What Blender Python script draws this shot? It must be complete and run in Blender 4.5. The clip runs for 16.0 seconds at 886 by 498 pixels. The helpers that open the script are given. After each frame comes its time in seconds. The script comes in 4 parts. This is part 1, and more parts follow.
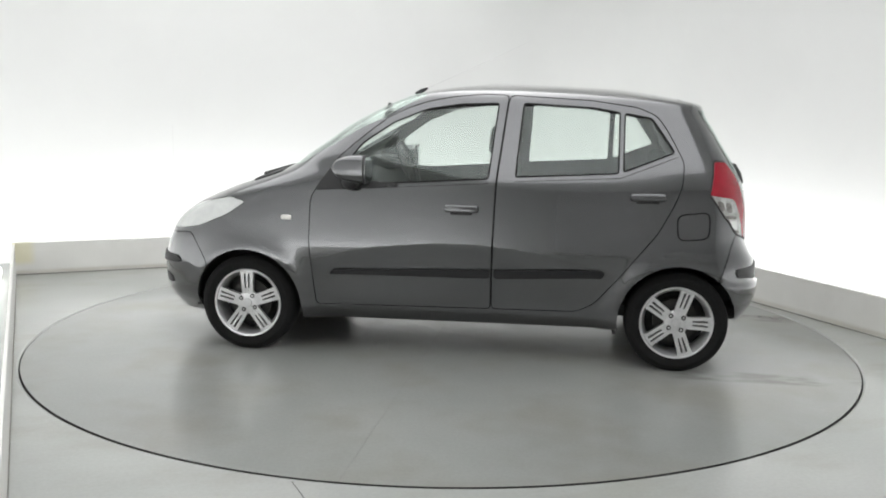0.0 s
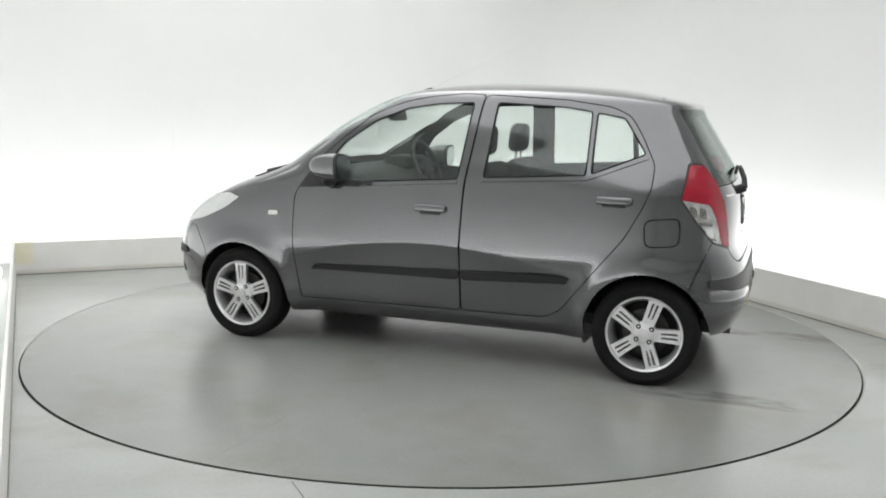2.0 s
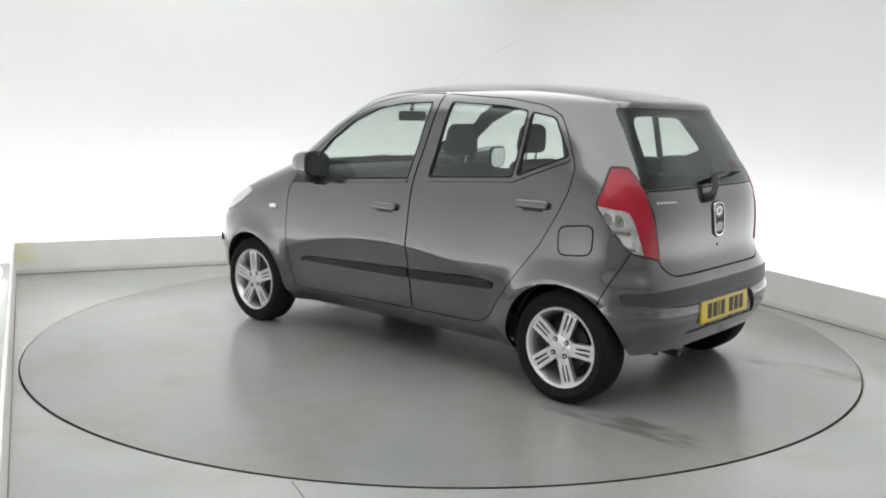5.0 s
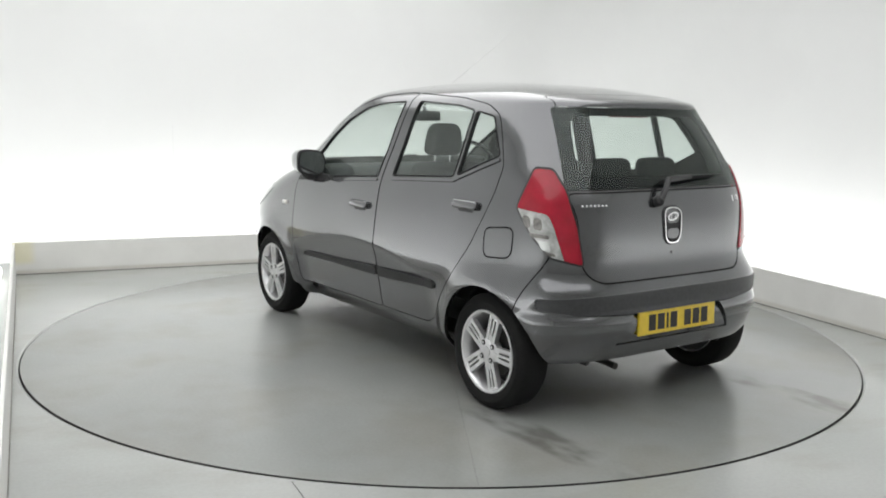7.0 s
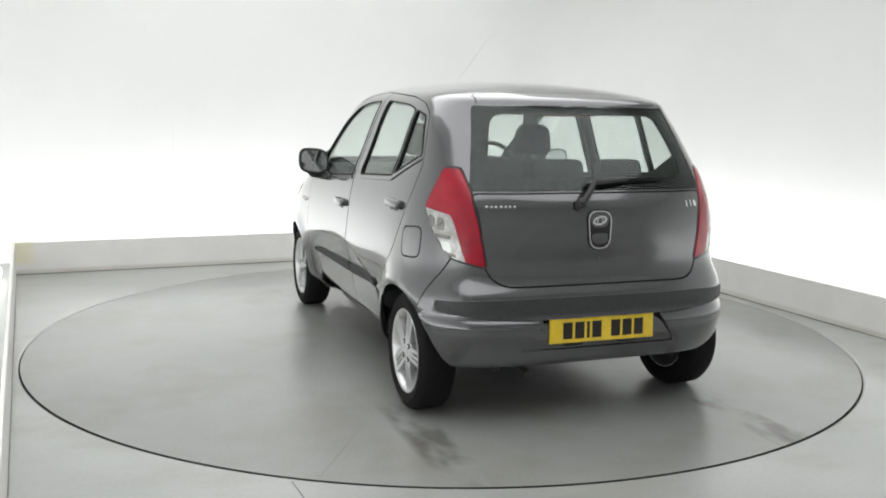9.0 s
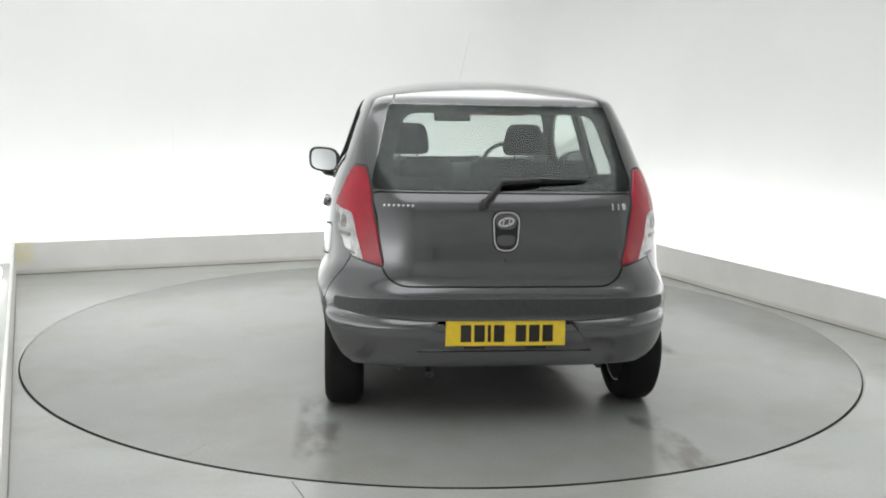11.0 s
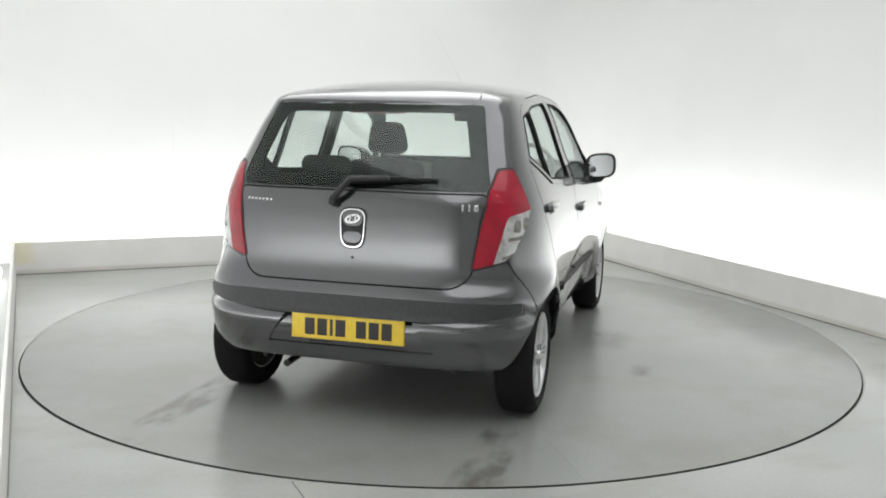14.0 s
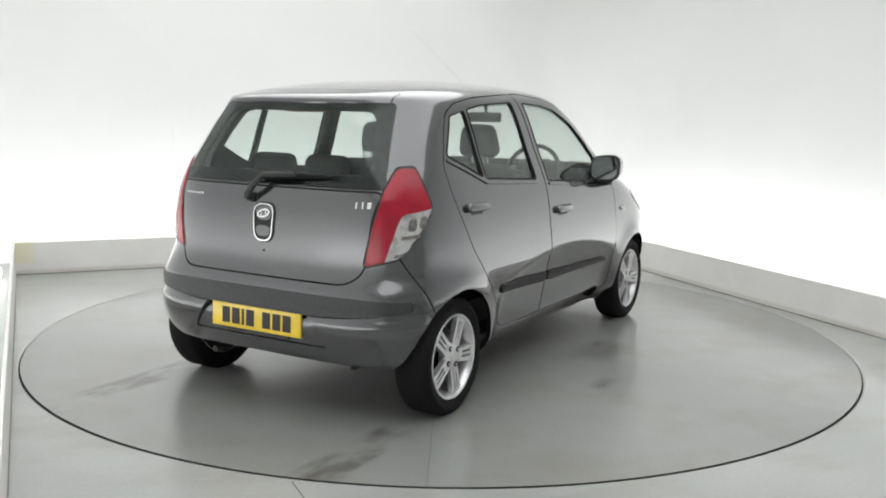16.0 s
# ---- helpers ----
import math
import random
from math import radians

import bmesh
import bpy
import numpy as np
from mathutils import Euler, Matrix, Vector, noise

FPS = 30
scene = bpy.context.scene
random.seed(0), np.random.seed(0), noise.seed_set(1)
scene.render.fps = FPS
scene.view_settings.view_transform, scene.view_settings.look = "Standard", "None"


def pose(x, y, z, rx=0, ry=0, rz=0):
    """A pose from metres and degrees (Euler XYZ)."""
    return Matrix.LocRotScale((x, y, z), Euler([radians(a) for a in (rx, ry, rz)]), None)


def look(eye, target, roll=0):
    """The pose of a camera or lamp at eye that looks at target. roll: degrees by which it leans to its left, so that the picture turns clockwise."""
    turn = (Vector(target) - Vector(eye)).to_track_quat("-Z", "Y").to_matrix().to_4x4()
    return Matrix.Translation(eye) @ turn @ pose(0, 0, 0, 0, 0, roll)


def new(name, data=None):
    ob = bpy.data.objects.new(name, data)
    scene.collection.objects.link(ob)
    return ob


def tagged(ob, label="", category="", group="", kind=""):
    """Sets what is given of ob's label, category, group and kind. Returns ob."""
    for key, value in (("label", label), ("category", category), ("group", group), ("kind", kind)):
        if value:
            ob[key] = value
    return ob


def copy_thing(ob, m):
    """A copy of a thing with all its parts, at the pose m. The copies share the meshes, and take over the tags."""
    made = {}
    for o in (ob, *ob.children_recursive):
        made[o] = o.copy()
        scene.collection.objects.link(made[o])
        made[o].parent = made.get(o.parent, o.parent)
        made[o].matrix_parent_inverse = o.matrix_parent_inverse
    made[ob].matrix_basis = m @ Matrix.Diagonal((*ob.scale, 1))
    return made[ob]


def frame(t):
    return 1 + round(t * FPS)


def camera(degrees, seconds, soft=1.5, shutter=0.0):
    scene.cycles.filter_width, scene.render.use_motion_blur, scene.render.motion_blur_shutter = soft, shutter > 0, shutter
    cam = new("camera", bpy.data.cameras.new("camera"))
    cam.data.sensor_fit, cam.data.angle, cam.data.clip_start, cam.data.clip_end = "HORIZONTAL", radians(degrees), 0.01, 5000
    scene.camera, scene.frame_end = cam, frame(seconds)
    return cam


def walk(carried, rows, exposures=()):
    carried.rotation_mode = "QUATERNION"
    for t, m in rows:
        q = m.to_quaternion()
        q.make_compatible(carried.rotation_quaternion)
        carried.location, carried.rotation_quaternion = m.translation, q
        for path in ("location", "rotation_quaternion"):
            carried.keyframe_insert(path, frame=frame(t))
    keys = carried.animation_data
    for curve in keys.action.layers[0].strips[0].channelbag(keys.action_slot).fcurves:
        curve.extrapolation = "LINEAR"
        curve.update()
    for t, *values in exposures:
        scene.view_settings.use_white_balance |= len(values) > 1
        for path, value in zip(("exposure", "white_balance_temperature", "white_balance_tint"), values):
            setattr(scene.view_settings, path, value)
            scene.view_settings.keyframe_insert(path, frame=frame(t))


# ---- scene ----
cam = camera(52.17, 16.0, soft=1.9)
EYE = Vector((0.0, -5.585, 1.375))
PITCH = radians(8.77)
AIM = EYE + Vector((-0.0001, math.cos(PITCH), -math.sin(PITCH)))
walk(cam, [(0.0, look(EYE, AIM, 1.04)), (16.0, look(EYE, AIM, 1.04))], exposures=[(0.0, 0.0), (16.0, 0.0)])

# ---- world and light ----
world = bpy.data.worlds.new("world")
world.use_nodes = True
world.node_tree.nodes["Background"].inputs[0].default_value = (0.9, 0.95, 1.0, 1)
world.node_tree.nodes["Background"].inputs[1].default_value = 0.02
scene.world = world

ROOM = Matrix.Rotation(radians(23.27), 4, "Z")      # the studio's axes: u along the back wall, v into the depth
PLINTH_U, PLINTH_V, PLINTH_H = 2.53, 2.78, 0.26
WALL_U, WALL_V, WALL_S, WALL_H = 3.15, 3.40, -6.4, 3.3
TABLE_R = 2.434
WEST_SKEW = 0.026                                   # the west board runs slightly inwards
SEAM = 149.0
TUBE_POWER = 3.0
TROUGH_POWER = 23.0
TROUGH_AIM = 0.38
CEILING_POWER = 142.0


# One broad unseen lamp for the ceiling lights, sized and placed to balance brightness.
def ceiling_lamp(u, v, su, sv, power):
    data = bpy.data.lights.new("ceiling_area_light", "AREA")
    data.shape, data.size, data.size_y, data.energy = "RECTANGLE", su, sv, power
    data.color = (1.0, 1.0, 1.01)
    ob = new("ceiling_area_light", data)
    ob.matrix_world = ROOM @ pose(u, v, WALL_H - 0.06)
    tagged(ob, "broad unseen lamp standing in for the ceiling lights", "lamp", kind="structure")


def trough_lamp(name, length, eye, target, power):
    data = bpy.data.lights.new(name, "AREA")
    data.shape, data.size, data.size_y, data.energy = "RECTANGLE", length, 0.06, power
    data.color = (1.0, 1.0, 1.01)
    ob = new(name, data)
    ob.matrix_world = ROOM @ look(eye, target)
    tagged(ob, "white light in the floor trough: tube rows and one added fill", "lamp", kind="structure")


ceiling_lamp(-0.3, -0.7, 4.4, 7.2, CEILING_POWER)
trough_lamp("trough_lamp_back", 5.0, (0, PLINTH_V + 0.12, 0.1), (0, PLINTH_V + 0.45, TROUGH_AIM), TROUGH_POWER)
trough_lamp("trough_lamp_west", 7.7, (-PLINTH_U - 0.12, -1.18, 0.1), (-PLINTH_U - 0.45, -1.18, TROUGH_AIM), TROUGH_POWER * 1.9)
# Added fill in the same trough, brightening what the car's side reflects.
trough_lamp("trough_fill_west", 3.4, (-PLINTH_U - 0.12, -3.3, 0.12), (-PLINTH_U - 0.45, -3.3, TROUGH_AIM + 0.1), TROUGH_POWER * 0.75)
trough_lamp("trough_lamp_east", 8.3, (PLINTH_U + 0.12, -1.48, 0.1), (PLINTH_U + 0.45, -1.48, TROUGH_AIM), TROUGH_POWER * 1.45)


# ---- materials ----
def nodes_of(name):
    m = bpy.data.materials.new(name)
    m.use_nodes = True
    nt = m.node_tree
    return m, nt, nt.nodes["Principled BSDF"]


def noise_node(nt, scale, detail=4.0, rough=0.55, coord="Object", stretch=None):
    tc = nt.nodes.new("ShaderNodeTexCoord")
    n = nt.nodes.new("ShaderNodeTexNoise")
    n.inputs["Scale"].default_value, n.inputs["Detail"].default_value, n.inputs["Roughness"].default_value = scale, detail, rough
    if stretch:
        mp = nt.nodes.new("ShaderNodeMapping")
        mp.inputs["Scale"].default_value = stretch
        nt.links.new(tc.outputs[coord], mp.inputs[0])
        nt.links.new(mp.outputs[0], n.inputs["Vector"])
    else:
        nt.links.new(tc.outputs[coord], n.inputs["Vector"])
    return n


def ramp(nt, src, stops):
    r = nt.nodes.new("ShaderNodeValToRGB")
    while len(r.color_ramp.elements) < len(stops):
        r.color_ramp.elements.new(0.5)
    r.color_ramp.interpolation = "EASE"
    for e, (p, c) in zip(r.color_ramp.elements, stops):
        e.position = p
        e.color = (*c, 1) if len(c) == 3 else c
    nt.links.new(src, r.inputs[0])
    return r


def bump(nt, bsdf, src, strength, dist):
    b = nt.nodes.new("ShaderNodeBump")
    b.inputs["Strength"].default_value, b.inputs["Distance"].default_value = strength, dist
    nt.links.new(src, b.inputs["Height"])
    nt.links.new(b.outputs[0], bsdf.inputs["Normal"])


def plain(name, col, rough=0.5, metal=0.0, spec=0.5, coat=0.0, var=0.12, scale=30.0, bumps=0.0):
    m, nt, b = nodes_of(name)
    n = noise_node(nt, scale)
    lo, hi = tuple(c * (1 - var) for c in col), tuple(min(1, c * (1 + var)) for c in col)
    r = ramp(nt, n.outputs["Fac"], [(0.3, lo), (0.7, hi)])
    nt.links.new(r.outputs[0], b.inputs["Base Color"])
    b.inputs["Roughness"].default_value, b.inputs["Metallic"].default_value = rough, metal
    b.inputs["Specular IOR Level"].default_value, b.inputs["Coat Weight"].default_value = spec, coat
    b.inputs["Coat Roughness"].default_value = 0.03
    if bumps:
        bump(nt, b, n.outputs["Fac"], bumps, 0.002)
    return m


def paint_material():
    m, nt, b = nodes_of("grey_metallic_paint")
    flake = noise_node(nt, 900.0, 1.0)
    broad = noise_node(nt, 2.5, 3.0)
    mix = nt.nodes.new("ShaderNodeMath")
    mix.operation = "MULTIPLY_ADD"
    mix.inputs[1].default_value = 0.25
    nt.links.new(broad.outputs["Fac"], mix.inputs[0])
    nt.links.new(flake.outputs["Fac"], mix.inputs[2])
    r = ramp(nt, mix.outputs[0], [(0.35, (0.088, 0.090, 0.094)), (0.85, (0.138, 0.140, 0.146))])
    nt.links.new(r.outputs[0], b.inputs["Base Color"])
    b.inputs["Metallic"].default_value = 0.85
    b.inputs["Roughness"].default_value = 0.16
    b.inputs["Coat Weight"].default_value = 1.0
    b.inputs["Coat Roughness"].default_value = 0.04
    b.inputs["Coat IOR"].default_value = 1.6
    return m


def maths(nt, op, a, b=None):
    n = nt.nodes.new("ShaderNodeMath")
    n.operation = op
    for i, v in enumerate((a, b)):
        if v is None:
            continue
        if isinstance(v, (int, float)):
            n.inputs[i].default_value = v
        else:
            nt.links.new(v, n.inputs[i])
    return n.outputs[0]


def band(nt, v, lo, hi, soft):
    """1 between lo and hi, fading over soft metres."""
    outs = []
    for e0, e1 in ((lo - soft, lo), (hi + soft, hi)):
        m = nt.nodes.new("ShaderNodeMapRange")
        m.interpolation_type = "SMOOTHSTEP"
        m.inputs["From Min"].default_value, m.inputs["From Max"].default_value = e0, e1
        nt.links.new(v, m.inputs["Value"])
        outs.append(m.outputs[0])
    return maths(nt, "MULTIPLY", *outs)


def tyre_marks(nt, src):
    """Rubber and dirt trails where wheels roll on and off, and broad worn patches."""
    tc, sep = nt.nodes.new("ShaderNodeTexCoord"), nt.nodes.new("ShaderNodeSeparateXYZ")
    nt.links.new(tc.outputs["Object"], sep.inputs[0])
    x, y = sep.outputs[0], sep.outputs[1]
    streak = noise_node(nt, 2.4, 2.0, 0.5, stretch=(1.0, 1.7, 1.0))
    lines = noise_node(nt, 6.0, 2.0, 0.5, stretch=(0.8, 1.6, 1.0))
    both = maths(nt, "MULTIPLY", streak.outputs["Fac"], lines.outputs["Fac"])
    worn = ramp(nt, both, [(0.16, (0, 0, 0)), (0.40, (1, 1, 1))]).outputs[0]
    left = maths(nt, "MULTIPLY", band(nt, y, .65, .78, .05), band(nt, x, -2.3, -1.45, .2))
    right = maths(nt, "MULTIPLY", band(nt, y, -.84, -.70, .05), band(nt, x, -2.3, -1.75, .15))
    front = maths(nt, "MULTIPLY", band(nt, y, -1.07, -.98, .14), band(nt, x, 0, .18, .24))
    spot = maths(nt, "MULTIPLY", band(nt, y, -1.28, -1.26, .07), band(nt, x, -.57, -.50, .13))
    smear = maths(nt, "MULTIPLY", maths(nt, "MAXIMUM", front, spot), maths(nt, "MAXIMUM", worn, 0.6))
    mask = maths(nt, "MULTIPLY", maths(nt, "MAXIMUM", maths(nt, "MULTIPLY", maths(nt, "MAXIMUM", left, right), worn), smear), 0.68)
    broad = noise_node(nt, 1.6, 3.0, 0.5)
    dirt = ramp(nt, broad.outputs["Fac"], [(0.42, (1, 1, 1)), (0.72, (0.86, 0.835, 0.79))]).outputs[0]
    m1, m2 = nt.nodes.new("ShaderNodeMix"), nt.nodes.new("ShaderNodeMix")
    for m in (m1, m2):
        m.data_type, m.blend_type = "RGBA", "MULTIPLY"
    m1.inputs[0].default_value = 1.0
    nt.links.new(src, m1.inputs[6])
    nt.links.new(dirt, m1.inputs[7])
    nt.links.new(mask, m2.inputs[0])
    nt.links.new(m1.outputs[2], m2.inputs[6])
    m2.inputs[7].default_value = (0.31, 0.29, 0.26, 1)
    return m2.outputs[2]


def floor_material(name, stains):
    m, nt, b = nodes_of(name)
    fine = noise_node(nt, 60.0, 6.0)
    broad = noise_node(nt, 0.8, 2.0, 0.5)
    k = 0.92 if stains else 1.28
    r = ramp(nt, broad.outputs["Fac"], [(0.25, (0.285 * k, 0.296 * k, 0.284 * k)), (0.75, (0.36 * k, 0.367 * k, 0.352 * k))])
    src = r.outputs[0]
    if stains:
        src = tyre_marks(nt, src)
    else:
        smear = noise_node(nt, 1.3, 4.0, 0.55, stretch=(1.0, 1.8, 1.0))
        tone = ramp(nt, smear.outputs["Fac"], [(0.48, (1, 1, 1)), (0.72, (0.89, 0.875, 0.84))])
        mul = nt.nodes.new("ShaderNodeMix")
        mul.data_type, mul.blend_type = "RGBA", "MULTIPLY"
        mul.inputs[0].default_value = 1.0
        nt.links.new(src, mul.inputs[6])
        nt.links.new(tone.outputs[0], mul.inputs[7])
        src = mul.outputs[2]
    grain = nt.nodes.new("ShaderNodeMix")
    grain.data_type, grain.blend_type = "RGBA", "MULTIPLY"
    grain.inputs[0].default_value = 0.25
    gr = ramp(nt, fine.outputs["Fac"], [(0.3, (0.8, 0.8, 0.8)), (0.7, (1, 1, 1))])
    nt.links.new(src, grain.inputs[6])
    nt.links.new(gr.outputs[0], grain.inputs[7])
    nt.links.new(grain.outputs[2], b.inputs["Base Color"])
    b.inputs["Roughness"].default_value = 0.24
    b.inputs["IOR"].default_value = 1.75
    bump(nt, b, fine.outputs["Fac"], 0.02, 0.001)
    return m


def glass_material(name, tint, refl=0.5, face=0.042):
    m, nt, b = nodes_of(name)
    nt.nodes.remove(b)
    out = nt.nodes["Material Output"]
    tr, gl, mx, lw = (nt.nodes.new(k) for k in ("ShaderNodeBsdfTransparent", "ShaderNodeBsdfGlossy", "ShaderNodeMixShader", "ShaderNodeLayerWeight"))
    tr.inputs[0].default_value = (*tint, 1)
    gl.inputs[0].default_value = (0.95, 1, 0.98, 1)
    gl.inputs[1].default_value = 0.02
    lw.inputs[0].default_value = 0.5
    gain = maths(nt, "MULTIPLY_ADD", maths(nt, "POWER", lw.outputs["Facing"], 4.0), refl)
    gain.node.inputs[2].default_value = face
    nt.links.new(gain, mx.inputs[0])
    nt.links.new(tr.outputs[0], mx.inputs[1])
    nt.links.new(gl.outputs[0], mx.inputs[2])
    nt.links.new(mx.outputs[0], out.inputs[0])
    return m


def glow_material(name, col, strength):
    m, nt, b = nodes_of(name)
    b.inputs["Emission Color"].default_value = (*col, 1)
    b.inputs["Emission Strength"].default_value = strength
    return m


PAINT = paint_material()
TRIM = plain("interior_trim", (0.024, 0.026, 0.026), 0.75, scale=80, bumps=0.2)
HEADLINER = plain("headliner_fabric", (0.20, 0.205, 0.20), 0.9, scale=120)
SEAT = plain("seat_cloth", (0.028, 0.030, 0.031), 0.9, scale=150, bumps=0.3)
RUBBER = plain("tyre_rubber", (0.010, 0.010, 0.010), 0.8, spec=0.2, scale=60, bumps=0.2)
BLACK = plain("black_plastic", (0.018, 0.018, 0.019), 0.42, scale=90)
SEAL = plain("black_rubber_seal", (0.012, 0.012, 0.012), 0.7, spec=0.2)
FRIT = plain("black_glass_print", (0.008, 0.008, 0.009), 0.9, spec=0.0)
STRIP = plain("dark_grey_moulding", (0.016, 0.016, 0.017), 0.5, spec=0.35, scale=60)
BUMPER_STRIP = plain("grey_bumper_strip", (0.045, 0.046, 0.048), 0.45, spec=0.4, scale=60)
ALLOY = plain("silver_alloy", (0.72, 0.72, 0.73), 0.28, 0.75, coat=0.4, var=0.05)
BRAKE = plain("brake_iron", (0.05, 0.048, 0.046), 0.5, 0.6)
CHROME = plain("chrome", (0.82, 0.82, 0.83), 0.08, 1.0, var=0.03)
RED = plain("red_lens", (0.33, 0.006, 0.022), 0.22, spec=0.35, coat=0.4, var=0.12, scale=14)
CLEAR = plain("clear_lens", (0.45, 0.45, 0.44), 0.2, 0.3, coat=0.7, var=0.3, scale=22)
CHAMBER = plain("bulb_chamber", (0.19, 0.18, 0.17), 0.25, 0.3, coat=0.8, var=0.4, scale=40)
HEADLAMP = plain("headlight_lens", (0.66, 0.675, 0.665), 0.12, 0.4, coat=1.0, var=0.10, scale=7)
AMBER = plain("pale_indicator_lens", (0.8, 0.78, 0.74), 0.2, coat=1.0, var=0.1)
YELLOW = plain("yellow_plate", (0.80, 0.57, 0.02), 0.3, coat=1.0, var=0.05)
PLATE_INK = plain("plate_ink", (0.015, 0.012, 0.01), 0.4)
MIRROR = plain("mirror_glass", (0.6, 0.62, 0.63), 0.02, 1.0, var=0.01)
GLASS = glass_material("green_tinted_glass", (0.92, 0.945, 0.932))
REAR_GLASS = glass_material("dark_tinted_glass", (0.91, 0.94, 0.925), face=0.028)
WALL = plain("white_studio_paint", (0.80, 0.805, 0.795), 0.9, spec=0.2, var=0.008, scale=2)

END_WALL = plain("grey_end_wall", (0.55, 0.55, 0.545), 0.85, var=0.1, scale=3)


def board_material():
    """Cream board with a yellowed patch near one corner, unevenly darker and browner along its foot."""
    m, nt, b = nodes_of("cream_board")
    tc, sep = nt.nodes.new("ShaderNodeTexCoord"), nt.nodes.new("ShaderNodeSeparateXYZ")
    nt.links.new(tc.outputs["Object"], sep.inputs[0])
    grain = noise_node(nt, 5.0, 5.0)
    r = ramp(nt, grain.outputs["Fac"], [(0.3, (0.79, 0.785, 0.755)), (0.7, (0.83, 0.825, 0.795))])
    spot = maths(nt, "MULTIPLY", maths(nt, "MULTIPLY", band(nt, sep.outputs[0], -2.56, -2.44, .08), band(nt, sep.outputs[1], 2.70, 2.90, .05)), band(nt, sep.outputs[2], .12, .30, .06))
    foot_noise = noise_node(nt, 3.0, 6.0, 0.65, stretch=(1.0, 1.0, 6.0))
    foot = maths(nt, "MULTIPLY", band(nt, sep.outputs[2], -.1, .02, .03), foot_noise.outputs["Fac"])
    for mask, col in ((spot, (1.0, 0.97, 0.80, 1)), (foot, (0.62, 0.58, 0.52, 1))):
        mx = nt.nodes.new("ShaderNodeMix")
        mx.data_type, mx.blend_type = "RGBA", "MULTIPLY"
        nt.links.new(mask, mx.inputs[0])
        nt.links.new(r.outputs[0] if mask is spot else last, mx.inputs[6])
        mx.inputs[7].default_value = col
        last = mx.outputs[2]
    nt.links.new(last, b.inputs["Base Color"])
    b.inputs["Roughness"].default_value = 0.6
    return m


PLINTH = board_material()
FLOOR = floor_material("grey_floor_paint", False)
TABLE = floor_material("grey_turntable_paint", True)
# Dark tone for the contact shade where boards meet the floor.
CONTACT_SHADE = plain("contact_shade", (0.15, 0.145, 0.135), 0.7)
JOINT = plain("joint_filler", (0.10, 0.10, 0.095), 0.7)
# Near-black; behind and inside gaps it carries their shade.
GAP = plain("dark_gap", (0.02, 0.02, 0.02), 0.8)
TUBE = glow_material("tube_glow", (0.97, 1.0, 0.98), TUBE_POWER)


# ---- mesh helpers ----
def part(name, bm, material, parent, label="", smooth=False):
    me = bpy.data.meshes.new(name)
    bmesh.ops.recalc_face_normals(bm, faces=bm.faces[:])
    bm.to_mesh(me)
    bm.free()
    for m in material if isinstance(material, (list, tuple)) else (material,):
        me.materials.append(m)
    if smooth:
        me.shade_smooth()
        me.set_sharp_from_angle(angle=radians(38))
    ob = new(name, me)
    ob.parent = parent
    return tagged(ob, label)


def box(x0, x1, y0, y1, z0, z1, bevel=0.0, seg=2, bm=None):
    bm = bm or bmesh.new()
    g = bmesh.ops.create_cube(bm, size=1.0)
    vs = g["verts"]
    for v in vs:
        v.co = Vector((x0 + (v.co.x + 0.5) * (x1 - x0), y0 + (v.co.y + 0.5) * (y1 - y0), z0 + (v.co.z + 0.5) * (z1 - z0)))
    if bevel:
        es = list({e for v in vs for e in v.link_edges})
        bmesh.ops.bevel(bm, geom=es, offset=bevel, segments=seg, profile=0.5, affect="EDGES")
    return bm


def lathe(profile, n=48, axis="Y"):
    """A turned shape: profile of (along the axis, radius), closed into itself."""
    bm = bmesh.new()
    rows = []
    for a, r in profile:
        row = []
        for i in range(n):
            t = 2 * math.pi * i / n
            row.append(bm.verts.new((r * math.cos(t), a, r * math.sin(t)) if axis == "Y" else (r * math.cos(t), r * math.sin(t), a)))
        rows.append(row)
    for j in range(len(rows)):
        A, B = rows[j], rows[(j + 1) % len(rows)]
        for i in range(n):
            bm.faces.new((A[i], A[(i + 1) % n], B[(i + 1) % n], B[i]))
    return bm


def tube_along(points, radius, n=8, bm=None):
    bm = bm or bmesh.new()
    rows = []
    pts = [Vector(p) for p in points]
    for i, p in enumerate(pts):
        d = (pts[min(i + 1, len(pts) - 1)] - pts[max(i - 1, 0)]).normalized()
        s = d.cross(Vector((0, 0, 1)) if abs(d.z) < 0.9 else Vector((1, 0, 0))).normalized()
        u = s.cross(d)
        r = radius[i] if isinstance(radius, (list, tuple)) else radius
        rows.append([bm.verts.new(p + (s * math.cos(2 * math.pi * k / n) + u * math.sin(2 * math.pi * k / n)) * r) for k in range(n)])
    for A, B in zip(rows, rows[1:]):
        for k in range(n):
            bm.faces.new((A[k], A[(k + 1) % n], B[(k + 1) % n], B[k]))
    bm.faces.new(rows[0])
    bm.faces.new(rows[-1][::-1])
    return bm


def rounded(pts, r, n=4):
    """Round each corner of a 2D outline."""
    out = []
    k = len(pts)
    for i in range(k):
        p, a, b = Vector(pts[i]), Vector(pts[i - 1]), Vector(pts[(i + 1) % k])
        da, db = a - p, b - p
        la, lb = min(r, da.length * 0.45), min(r, db.length * 0.45)
        s, e = p + da.normalized() * la, p + db.normalized() * lb
        for j in range(n + 1):
            t = j / n
            out.append(((1 - t) ** 2 * s + 2 * t * (1 - t) * p + t * t * e)[:])
    return out


